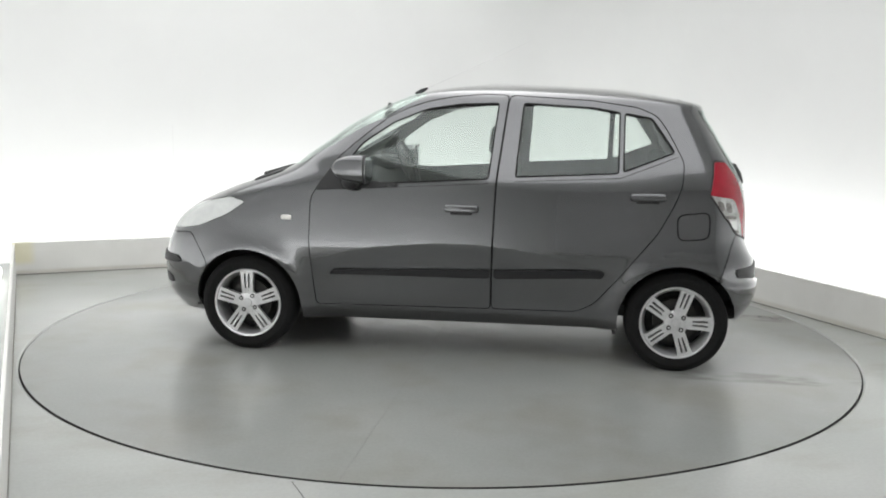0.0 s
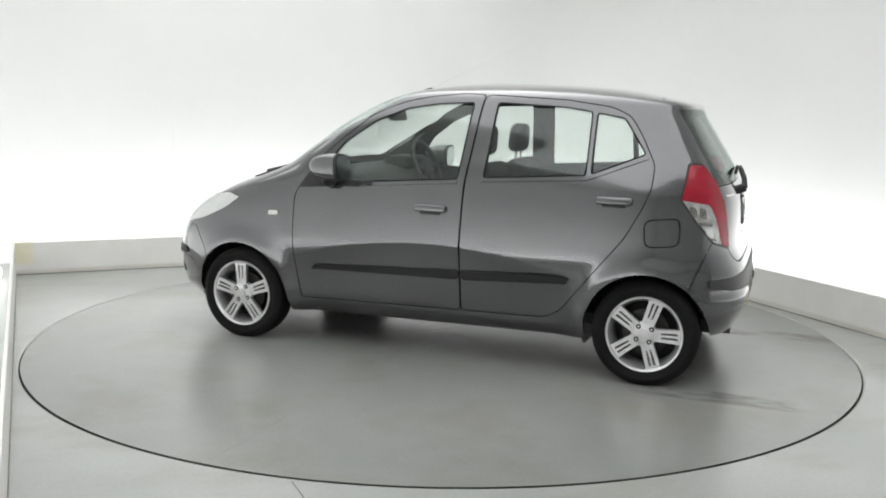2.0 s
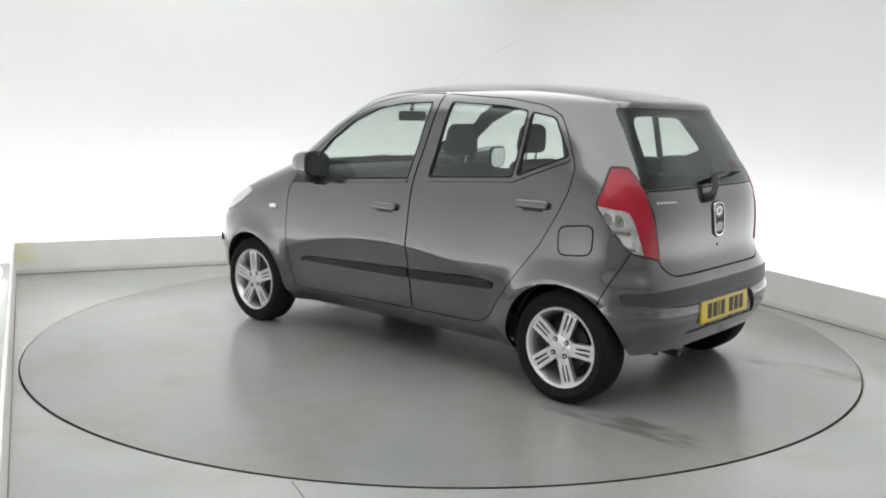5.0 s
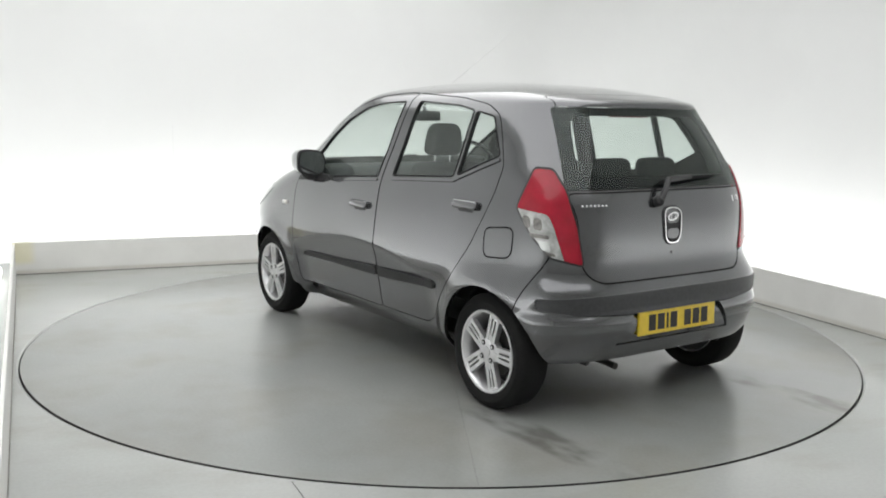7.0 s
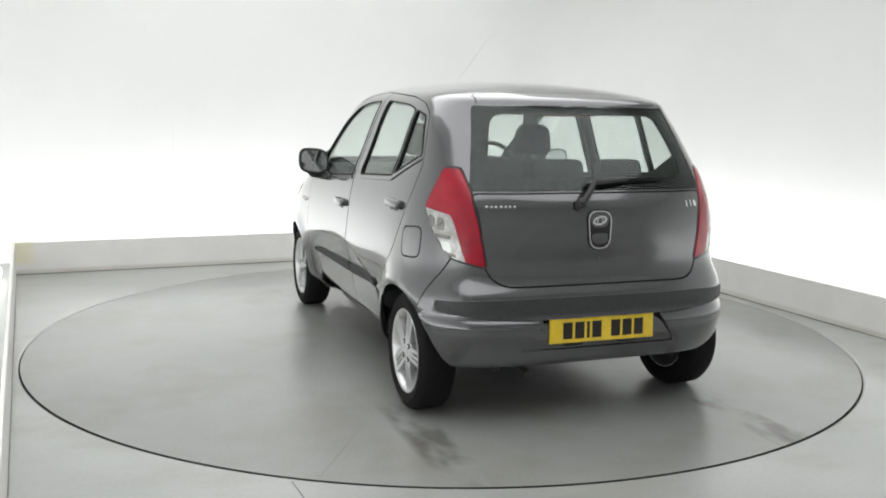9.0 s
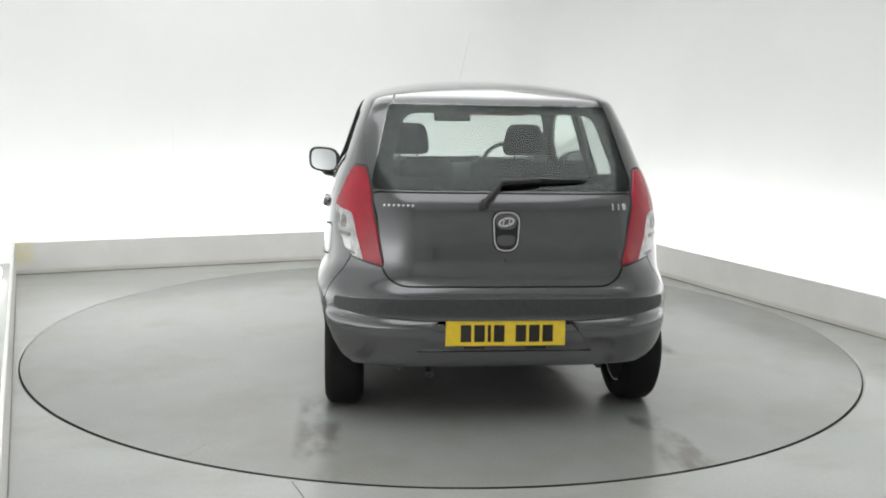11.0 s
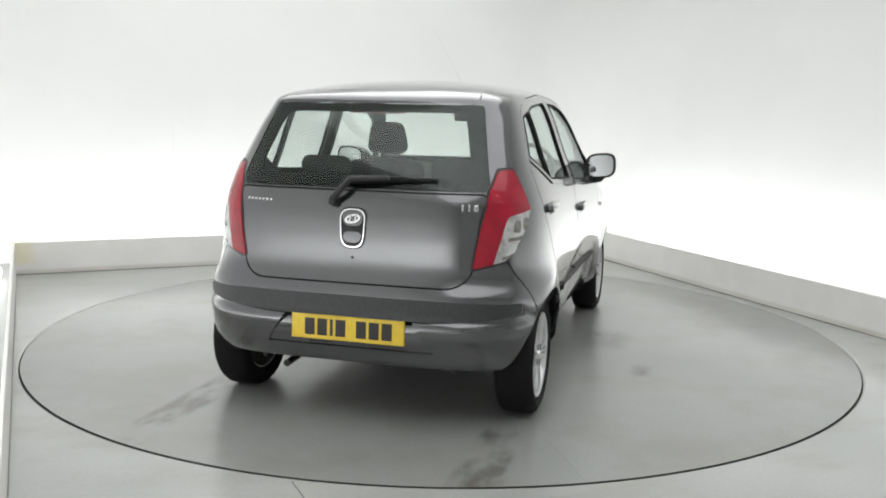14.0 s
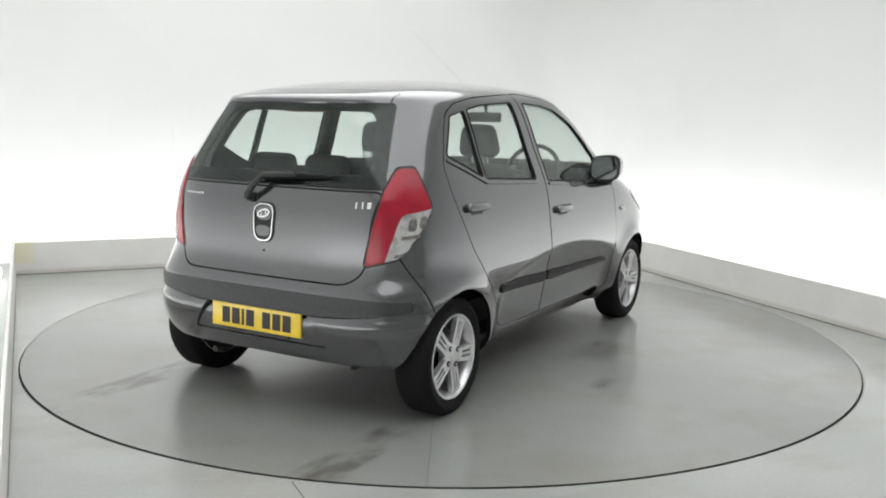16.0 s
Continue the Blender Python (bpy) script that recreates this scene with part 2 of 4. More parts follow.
def inset(pts, d):
    """Move a 2D outline inwards by d."""
    ps = [Vector(p) for p in pts]
    area = sum(a.x * b.y - b.x * a.y for a, b in zip(ps, ps[1:] + ps[:1]))
    sg = 1 if area > 0 else -1
    out = []
    for i, p in enumerate(ps):
        e1, e2 = (p - ps[i - 1]), (ps[(i + 1) % len(ps)] - p)
        e1 = e1.normalized() if e1.length > 1e-7 else e2.normalized()
        e2 = e2.normalized() if e2.length > 1e-7 else e1
        n1, n2 = Vector((-e1.y, e1.x)), Vector((-e2.y, e2.x))
        n = n1 + n2
        n = n / max(n.length_squared / 2, 0.35)
        out.append((p + n * d * sg)[:])
    return out


def prism(pts, to3, d0, d1):
    """A solid from a 2D outline, between two depths along the third axis."""
    bm = bmesh.new()
    A = [bm.verts.new(to3(x, y, d0)) for x, y in pts]
    B = [bm.verts.new(to3(x, y, d1)) for x, y in pts]
    k = len(pts)
    bm.faces.new(A)
    bm.faces.new(B[::-1])
    for i in range(k):
        bm.faces.new((A[i], A[(i + 1) % k], B[(i + 1) % k], B[i]))
    bmesh.ops.recalc_face_normals(bm, faces=bm.faces[:])
    return bm


def side_map(x, z, d):
    return (x, d, z)


def rear_map(y, z, d):
    return (d, y, z)


def top_map(x, y, d):
    return (x, y, d)


def corner_map(sign):
    def f(c, z, d):
        # c = x + |y|; d runs outward to the rear corner
        return (c / 2 - d, sign * (c / 2 + d), z)
    return f


# ---- the studio ----
def room_part(name, bm, mat, label, category, smooth=False):
    ob = part(name, bm, mat, None, label, smooth)
    ob.matrix_world = ROOM.copy()
    return tagged(ob, label, category, kind="structure")


def build_studio():
    # floor with a round opening for the turntable
    bm = bmesh.new()
    n = 144
    inner, mid, outer, rim = [], [], [], []
    for i in range(n):
        t = 2 * math.pi * i / n
        c, s = math.cos(t), math.sin(t)
        k = 9.0 / max(abs(c), abs(s))
        inner.append(bm.verts.new(((TABLE_R + 0.007) * c, (TABLE_R + 0.007) * s, 0)))
        mid.append(bm.verts.new(((TABLE_R - 0.003) * c, (TABLE_R - 0.003) * s, -0.006)))
        rim.append(bm.verts.new(((TABLE_R - 0.003) * c, (TABLE_R - 0.003) * s, -0.04)))
        outer.append(bm.verts.new((k * c, k * s, 0)))
    for i in range(n):
        j = (i + 1) % n
        bm.faces.new((inner[i], inner[j], outer[j], outer[i]))
        bm.faces.new((rim[i], rim[j], mid[j], mid[i]))
        bm.faces.new((mid[i], mid[j], inner[j], inner[i]))
    room_part("floor", bm, FLOOR, "pale grey glossy painted studio floor, lightly stained", "floor")
    # Near-black disc under the gap, its shade put into the colour.
    bm = bmesh.new()
    bmesh.ops.create_circle(bm, cap_ends=True, radius=TABLE_R + 0.2, segments=96)
    for v in bm.verts:
        v.co.z = -0.041
    room_part("turntable_pit", bm, GAP, "dark disc under the gap round the turntable edge, for its shade", "pit")

    a, b = Vector((-.545, -2.400, 0)), Vector((-.20, -3.13, 0))
    d = (b - a).normalized() * 1.0
    side = Vector((-d.y, d.x, 0)) * .002
    bm = bmesh.new()
    vs = [bm.verts.new(p + Vector((0, 0, z))) for z in (.0002, .0010) for p in (a - side, a + side, b + side, b - side)]
    for f in ((0, 1, 2, 3), (7, 6, 5, 4), (0, 4, 5, 1), (1, 5, 6, 2), (2, 6, 7, 3), (3, 7, 4, 0)):
        bm.faces.new([vs[i] for i in f])
    joint = part("floor_joint", bm, JOINT, None)
    tagged(joint, "thin dark filled joint in the painted floor", "floor joint", kind="structure")

    # low board round three sides, hiding the light troughs
    t = 0.018
    for name, c in (("plinth_back", (-PLINTH_U - t, PLINTH_U + t, PLINTH_V, PLINTH_V + t)),
                    ("plinth_west", (-PLINTH_U - t, -PLINTH_U, WALL_S + 0.01, PLINTH_V)),
                    ("plinth_east", (PLINTH_U, PLINTH_U + t, WALL_S + 0.01, PLINTH_V))):
        # Thin dark strip at the board's foot puts the contact shade into colour.
        foot_strip = (c[0] - .004, c[1] + .004, c[2] - .004, c[3] + .004, 0.0, 0.005, 0.001)
        for kind_name, bm, mat, label, category in ((name, box(*c, 0.0, PLINTH_H, 0.003), PLINTH, "low cream painted board along the floor edge", "low wall"),
                                                    (name.replace("plinth", "foot_shade"), box(*foot_strip), CONTACT_SHADE, "thin dark strip painting the contact shade along the foot of the low board", "floor seal")):
            if "west" in name:
                for v in bm.verts:
                    v.co.x += (PLINTH_V - v.co.y) * WEST_SKEW
            room_part(kind_name, bm, mat, label, category)

    # tubes in the troughs
    for name, c in (("back", (-2.5, 2.5, PLINTH_V + 0.10, PLINTH_V + 0.16)),
                    ("west", (-PLINTH_U - 0.16, -PLINTH_U - 0.10, -5.6, 2.7)), ("east", (PLINTH_U + 0.10, PLINTH_U + 0.16, -5.6, 2.7))):
        room_part("trough_light_" + name, box(*c, 0.03, 0.08), TUBE, "white tube light lying in the floor trough", "tube light")

    # seamless white wall with round corners on three sides
    def wall_path(d):
        r = 0.7 + d
        U, V, S = WALL_U + d, WALL_V + d, WALL_S
        pts = []
        for cx, cy, a0 in ((-U + r, V - r, 180), (U - r, V - r, 90)):
            pts += [(cx + r * math.cos(radians(a0 - k * 4.5)), cy + r * math.sin(radians(a0 - k * 4.5))) for k in range(21)]
        return [(-U, S)] + pts + [(U, S)]
    bm = bmesh.new()
    for d in (0.0, 0.1):
        path = wall_path(d)
        k = len(path)
        rows = [[bm.verts.new((x, y, z)) for x, y in path] for z in (0, WALL_H)]
        for i in range(k - 1):
            bm.faces.new((rows[0][i], rows[0][i + 1], rows[1][i + 1], rows[1][i]))
    room_part("wall_north", bm, WALL, "seamless white studio wall lit from below", "wall", True)
    room_part("wall_joint", box(-1.2165, -1.2135, WALL_V - .0015, WALL_V - .0003, .28, 1.2), plain("joint_line", (0.69, 0.69, 0.68), 0.8), "faint vertical joint in the white wall", "wall joint")
    room_part("wall_south", box(-WALL_U - .1, WALL_U + .1, WALL_S - .1, WALL_S, 0, WALL_H), END_WALL, "plain grey wall closing the open end of the studio", "wall")
    room_part("ceiling", box(-WALL_U - .1, WALL_U + .1, WALL_S - 0.1, WALL_V + 0.1, WALL_H, WALL_H + 0.1), WALL, "white painted studio ceiling", "ceiling")


build_studio()


def build_turntable():
    base = tagged(new("turntable"), "round pale grey turntable set flush in the floor, tyre-marked", "turntable")
    seam = radians(SEAM)
    for k in range(6):
        bm = bmesh.new()
        r, off = TABLE_R - 0.012, 0.0004
        arc = [(r * math.cos(t), r * math.sin(t)) for t in np.linspace(off / r, math.pi / 3 - off / r, 32)] + [(off * 1.732, off)]
        top = [bm.verts.new((x, y, 0)) for x, y in arc]
        low = [bm.verts.new((x, y, -0.03)) for x, y in arc]
        bm.faces.new(top)
        for i in range(len(top)):
            j = (i + 1) % len(top)
            bm.faces.new((top[j], top[i], low[i], low[j]))
        bmesh.ops.transform(bm, matrix=Matrix.Rotation(seam + k * math.pi / 3, 4, "Z"), verts=bm.verts)
        part("deck_plate", bm, TABLE, base)
    # Dark band added on the rim to put the gap's shade in colour.
    r = TABLE_R - 0.012
    part("gap_shade_band", lathe([(-.0012, r - .002), (-.0012, r + .0006), (-.032, r + .0006), (-.032, r - .002)], 144, "Z"), GAP, base, "dark band round the edge, painting the gap's shade")
    return base


turntable = build_turntable()


# ---- the car: frame at the rear axle's middle on the ground, x forwards, y to its left ----
def curve(rows):
    """A monotone smooth curve through (x, y) rows."""
    xs, ys = np.array([r[0] for r in rows]), np.array([r[1] for r in rows])
    h, d = np.diff(xs), np.diff(ys) / np.diff(xs)
    m = np.zeros(len(xs))
    m[0], m[-1] = d[0], d[-1]
    for i in range(1, len(xs) - 1):
        if d[i - 1] * d[i] > 0:
            w1, w2 = 2 * h[i] + h[i - 1], h[i] + 2 * h[i - 1]
            m[i] = (w1 + w2) / (w1 / d[i - 1] + w2 / d[i])

    def f(x):
        i = int(np.clip(np.searchsorted(xs, x) - 1, 0, len(h) - 1))
        t = (np.clip(x, xs[0], xs[-1]) - xs[i]) / h[i]
        return float((2 * t**3 - 3 * t**2 + 1) * ys[i] + (t**3 - 2 * t**2 + t) * h[i] * m[i] + (3 * t**2 - 2 * t**3) * ys[i + 1] + (t**3 - t**2) * h[i] * m[i + 1])
    return f


TAIL = curve([(.17, -.31), (.22, -.358), (.26, -.394), (.30, -.423), (.33, -.440), (.36, -.453), (.40, -.467), (.44, -.474), (.46, -.474), (.475, -.468), (.49, -.453), (.50, -.449), (.575, -.449), (.60, -.440), (.625, -.4265), (.65, -.415), (.675, -.4065), (.70, -.4015), (.73, -.3992), (.80, -.3985), (.90, -.392),
              (.97, -.375), (1.02, -.352), (1.10, -.31), (1.2, -.25), (1.3, -.19), (1.385, -.142), (1.405, -.138), (1.420, -.130), (1.432, -.108), (1.440, -.075), (1.467, .05), (1.505, .3), (1.525, .64), (1.536, 1.0)])
NOSE = curve([(.17, 2.985), (.3, 3.035), (.45, 3.04), (.55, 3.015), (.65, 2.975), (.72, 2.925), (.80, 2.82), (.87, 2.67), (.92, 2.545), (.965, 2.41), (1.0, 2.31), (1.04, 2.215),
              (1.12, 2.105), (1.2, 1.99), (1.276, 1.885), (1.38, 1.695), (1.44, 1.565), (1.468, 1.495), (1.505, 1.31), (1.525, 1.12), (1.536, 1.01)])
HALF = curve([(.17, .668), (.22, .716), (.27, .757), (.3, .770), (.4, .786), (.5, .799), (.57, .805), (.62, .806), (.66, .8035), (.7, .800), (.8, .790), (.9, .777), (.97, .763), (1.05, .738), (1.165, .694), (1.3, .647),
              (1.38, .614), (1.42, .590), (1.45, .556), (1.475, .492), (1.5, .375), (1.52, .22), (1.536, .004)])
P_REAR, Q_REAR = curve([(.2, 10), (.55, 10), (.7, 9), (1.0, 9), (1.2, 10), (1.4, 9), (1.536, 3)]), curve([(.2, 4.8), (.55, 4.6), (.7, 4), (.9, 4), (1.1, 5), (1.4, 5), (1.536, 2.2)])
P_FRONT, Q_FRONT = curve([(.2, 8), (.8, 9), (1.0, 7), (1.4, 6.5), (1.536, 2.4)]), curve([(.2, 3.2), (.8, 4), (1.0, 5), (1.4, 5), (1.536, 2.4)])
MID_X = 1.1


def ring(z, k=48):
    """The car's plan outline at one height, 4*k points from the nose round the left side."""
    w, xf, xr = HALF(z), NOSE(z) - MID_X, MID_X - TAIL(z)
    xf, xr = max(xf, 0.004), max(xr, 0.004)

    def quarter(a, p, q):
        t = np.linspace(0, math.pi / 2, 3000)
        X, Y = a * np.cos(t) ** (2 / p), w * np.sin(t) ** (2 / q)
        s = np.concatenate([[0], np.cumsum(np.hypot(np.diff(X), np.diff(Y)))])
        u = np.linspace(0, s[-1], k + 1)
        return np.interp(u, s, X), np.interp(u, s, Y)
    fx, fy = quarter(xf, P_FRONT(z), Q_FRONT(z))
    rx, ry = quarter(xr, P_REAR(z), Q_REAR(z))
    left = [(MID_X + x, y) for x, y in zip(fx, fy)] + [(MID_X - x, y) for x, y in zip(rx[::-1], ry[::-1])][1:]
    right = [(x, -y) for x, y in left[1:-1]][::-1]
    return left + right


LEVELS = list(np.linspace(.17, 1.38, 82)) + [1.395, 1.41, 1.42, 1.43, 1.44, 1.45, 1.46, 1.47, 1.48, 1.49, 1.5, 1.508, 1.515, 1.521, 1.526, 1.53, 1.533, 1.5355]
RINGS = np.array([[(x, y, z) for x, y in ring(z)] for z in LEVELS])


def flare():
    """A soft outward lip round the wheel arches."""
    for wx in (0.0, 2.38):
        d = np.hypot(RINGS[:, :, 0] - wx, RINGS[:, :, 2] - 0.268)
        k = np.exp(-np.clip(d - 0.313, 0, None) ** 2 / 0.065**2) * np.clip((np.abs(RINGS[:, :, 1]) - 0.5) / 0.2, 0, 1)
        RINGS[:, :, 1] += np.sign(RINGS[:, :, 1]) * 0.020 * k


def scallop():
    """The doors turn inwards below a bowed line from arch to arch."""
    x, y, z = RINGS[:, :, 0], RINGS[:, :, 1], RINGS[:, :, 2]
    line = 0.645 - 0.12 * ((x - 1.2) / 0.78) ** 2
    depth = 0.024 * (1 - np.exp(-np.clip(line - z, 0, None) / 0.05)) + 0.04 * np.clip(line - z, 0, 0.4)
    window = np.clip((x - 0.33) / 0.16, 0, 1) * np.clip((2.06 - x) / 0.14, 0, 1)
    window = window * window * (3 - 2 * window)
    RINGS[:, :, 1] -= np.sign(y) * depth * window * (np.abs(y) > 0.5)


flare()
scallop()


def shell_normals():
    n_r, n_p = RINGS.shape[:2]
    du = np.roll(RINGS, -1, 1) - np.roll(RINGS, 1, 1)
    dv = np.empty_like(RINGS)
    dv[1:-1] = RINGS[2:] - RINGS[:-2]
    dv[0], dv[-1] = RINGS[1] - RINGS[0], RINGS[-1] - RINGS[-2]
    n = np.cross(du, dv)
    n /= np.linalg.norm(n, axis=2, keepdims=True) + 1e-12
    return n


NORMALS = shell_normals()


def shell(out, back):
    """The closed skin of the car, from out metres outside to back metres inside the surface; outer faces take slot 0, inner ones slot 1."""
    bm = bmesh.new()
    n_r, n_p = RINGS.shape[:2]
    faces = []
    edge = []
    for off, flip in ((out, False), (-back, True)):
        pts = RINGS + NORMALS * off
        vs = [[bm.verts.new(pts[r, i]) for i in range(n_p)] for r in range(n_r)]
        for r in range(n_r - 1):
            for i in range(n_p):
                j = (i + 1) % n_p
                f = (vs[r][i], vs[r][j], vs[r + 1][j], vs[r + 1][i])
                bm.faces.new(f[::-1] if flip else f).material_index = int(flip)
        top = bm.verts.new((MID_X - 0.05, 0, LEVELS[-1] + 0.0006 + off))
        for i in range(n_p):
            j = (i + 1) % n_p
            f = (vs[-1][i], vs[-1][j], top)
            bm.faces.new(f[::-1] if flip else f).material_index = int(flip)
        edge.append(vs[0])
    A, B = edge
    for i in range(n_p):
        j = (i + 1) % n_p
        bm.faces.new((A[j], A[i], B[i], B[j])).material_index = 1
    return bm


def temp(bm):
    me = bpy.data.meshes.new("temp")
    bm.to_mesh(me)
    bm.free()
    for _ in range(2):
        me.materials.append(None)
    return new("temp", me)


def carve(ob, cutter, how):
    """Replace ob's mesh by its boolean with a cutter bmesh."""
    c = temp(cutter)
    mod = ob.modifiers.new("cut", "BOOLEAN")
    mod.operation, mod.solver, mod.object = how, "MANIFOLD", c
    dg = bpy.context.evaluated_depsgraph_get()
    me = bpy.data.meshes.new_from_object(ob.evaluated_get(dg))
    ob.modifiers.remove(mod)
    old = ob.data
    ob.data = me
    bpy.data.meshes.remove(old)
    cm = c.data
    bpy.data.objects.remove(c)
    bpy.data.meshes.remove(cm)
    return ob


from mathutils.bvhtree import BVHTree

_n_r, _n_p = RINGS.shape[:2]
_flat, _flatn = RINGS.reshape(-1, 3), NORMALS.reshape(-1, 3)
_quads = [(r * _n_p + i, r * _n_p + (i + 1) % _n_p, (r + 1) * _n_p + (i + 1) % _n_p, (r + 1) * _n_p + i) for r in range(_n_r - 1) for i in range(_n_p)]
SURF = BVHTree.FromPolygons([tuple(p) for p in _flat], _quads)


def surf_normal(co):
    hit, n, idx, d = SURF.find_nearest(co)
    q = _quads[idx]
    w = np.array([1.0 / ((Vector(_flat[k]) - hit).length + 1e-4) for k in q])
    v = (_flatn[list(q)] * w[:, None]).sum(0)
    return Vector(v).normalized()


def skin_normals(me, out, back):
    """Smooth shading that follows the car's surface across cut panels."""
    tol = min(0.0015, (out + back) * 0.3)
    vn, off = [], []
    for v in me.vertices:
        hit = SURF.find_nearest(v.co)[0]
        n = surf_normal(v.co)
        vn.append(n)
        off.append((v.co - hit).dot(n))
    res = [None] * len(me.loops)
    for p in me.polygons:
        ids = [me.loops[li].vertex_index for li in p.loop_indices]
        side = 1 if all(abs(off[i] - out) < tol for i in ids) else (-1 if all(abs(off[i] + back) < tol for i in ids) else 0)
        if not side:
            d = sum((vn[i] for i in ids), Vector()).normalized().dot(p.normal)
            if abs(d) > 0.6 or p.area < 4e-7:
                side = 1 if sum(off[i] for i in ids) / len(ids) > (out - back) / 2 else -1
        for li, i in zip(p.loop_indices, ids):
            res[li] = (vn[i] * side)[:] if side else p.normal[:]
    me.shade_smooth()
    me.normals_split_custom_set(res)


def panel(name, cutters, mats, parent, label="", out=0.0, back=0.02, mirrored=False):
    """One body panel: the skin, carved step by step; cutters are (operation, bmesh)."""
    ob = temp(shell(out, back))
    for how, bm in cutters:
        carve(ob, bm, how)
    me = ob.data
    me.name = name
    for i, m in enumerate(mats):
        if i < len(me.materials):
            me.materials[i] = m
        else:
            me.materials.append(m)
    ob.name = name
    skin_normals(me, out, back)
    ob.parent = parent
    tagged(ob, label)
    if not mirrored:
        return ob
    bm = bmesh.new()
    bm.from_mesh(me)
    for v in bm.verts:
        v.co.y *= -1
    bmesh.ops.reverse_faces(bm, faces=bm.faces[:])
    m2 = bpy.data.meshes.new(name)
    bm.to_mesh(m2)
    bm.free()
    for m in mats:
        m2.materials.append(m)
    skin_normals(m2, out, back)
    other = new(name, m2)
    other.parent = parent
    return ob, tagged(other, label)


GAPW = 0.005
FRONT_DOOR = rounded([(1.975, .945), (2.012, .88), (2.016, .63), (1.985, .271), (1.0, .288), (.994, .64), (.984, 1.0), (.935, 1.462), (1.075, 1.466), (1.25, 1.448), (1.389, 1.42), (1.5, 1.381),
                      (1.6, 1.333), (1.748, 1.215), (1.867, 1.11)], .03)
REAR_DOOR = rounded([(1.0, .288), (.53, .296), (.44, .345), (.12, .746), (.04, .896), (.0, 1.0), (-.006, 1.115), (.015, 1.158), (.075, 1.27), (.135, 1.358), (.239, 1.405), (.48, 1.438),
                     (.935, 1.462), (.984, 1.0), (.994, .64)], .035)
FRONT_PANE = rounded([(1.86, 1.02), (1.80, .975), (1.567, .972), (1.028, 1.008), (.99, 1.415), (1.2, 1.406), (1.38, 1.378), (1.567, 1.302), (1.735, 1.185)], .02)
REAR_PANE = rounded([(.884, 1.022), (.855, 1.417), (.48, 1.398), (.337, 1.376), (.337, 1.055)], .02)
QUARTER_PANE = rounded([(.312, 1.372), (.168, 1.347), (.045, 1.17), (.312, 1.062)], .02)
TAILGATE = rounded([(.582, 1.025), (.552, .905), (.537, .71), (.51, .655), (.45, .622), (-.45, .622), (-.51, .655), (-.537, .71), (-.552, .905), (-.582, 1.025)], .04)
BACKLIGHT = rounded([(.495, 1.398), (.583, 1.03), (-.583, 1.03), (-.495, 1.398)], .02)
LAMP = rounded([(.37, 1.122), (.485, 1.126), (.585, .955), (.49, .845), (.36, .745), (.155, .706), (.205, .88), (.28, 1.03)], .022)
LENS = rounded([(.64, .965), (.56, .950), (.385, .930), (.352, .89), (.272, .73), (.25, .64), (.64, .64)], .022)
RECESS = rounded([(.285, .492), (-.285, .492), (-.385, .345), (.385, .345)], .012)
GATE_TOP = rounded([(.015, .465), (-.3, .50), (-.3, -.50), (.015, -.465)], .03)
BUMPER = [(-.8, .0), (-.20, .0), (-.20, .50), (-.30, .765), (-.8, .765)]
NOSE_CUT = rounded([(3.4, .0), (2.60, .0), (2.62, .50), (2.72, .66), (3.4, .60)], .03)
HEADLIGHT = rounded([(3.05, .655), (2.79, .675), (2.66, .70), (2.495, .77), (2.385, .846), (2.497, .868), (2.679, .83), (2.90, .76)], .03)
FUEL = rounded([(.03, .85), (-.148, .868), (-.15, .722), (.02, .71)], .045)
SCREEN = [(2.30, 1.045), (2.0, 1.055), (1.88, 1.115), (1.60, 1.335), (1.50, 1.40), (1.40, 1.452), (1.60, 1.60), (2.6, 1.5)]
BONNET = rounded([(2.99, .0), (2.85, .52), (2.25, .64), (2.25, -.64), (2.85, -.52)], .06)
ARCH_R, HUB_Z, WHEELBASE, TYRE_R = 0.313, 0.268, 2.38, 0.272


def arch(x, r=ARCH_R):
    return prism([(x + r * math.cos(a), HUB_Z + r * math.sin(a)) for a in np.linspace(0, 2 * math.pi, 64, endpoint=False)], side_map, -1, 1)


def through_side(p, d=1.2):
    return prism(p, side_map, -d, d)


def left_side(p):
    return prism(p, side_map, .15, 1.2)


def rear_end(p):
    return prism(p, rear_map, -1.0, .25)


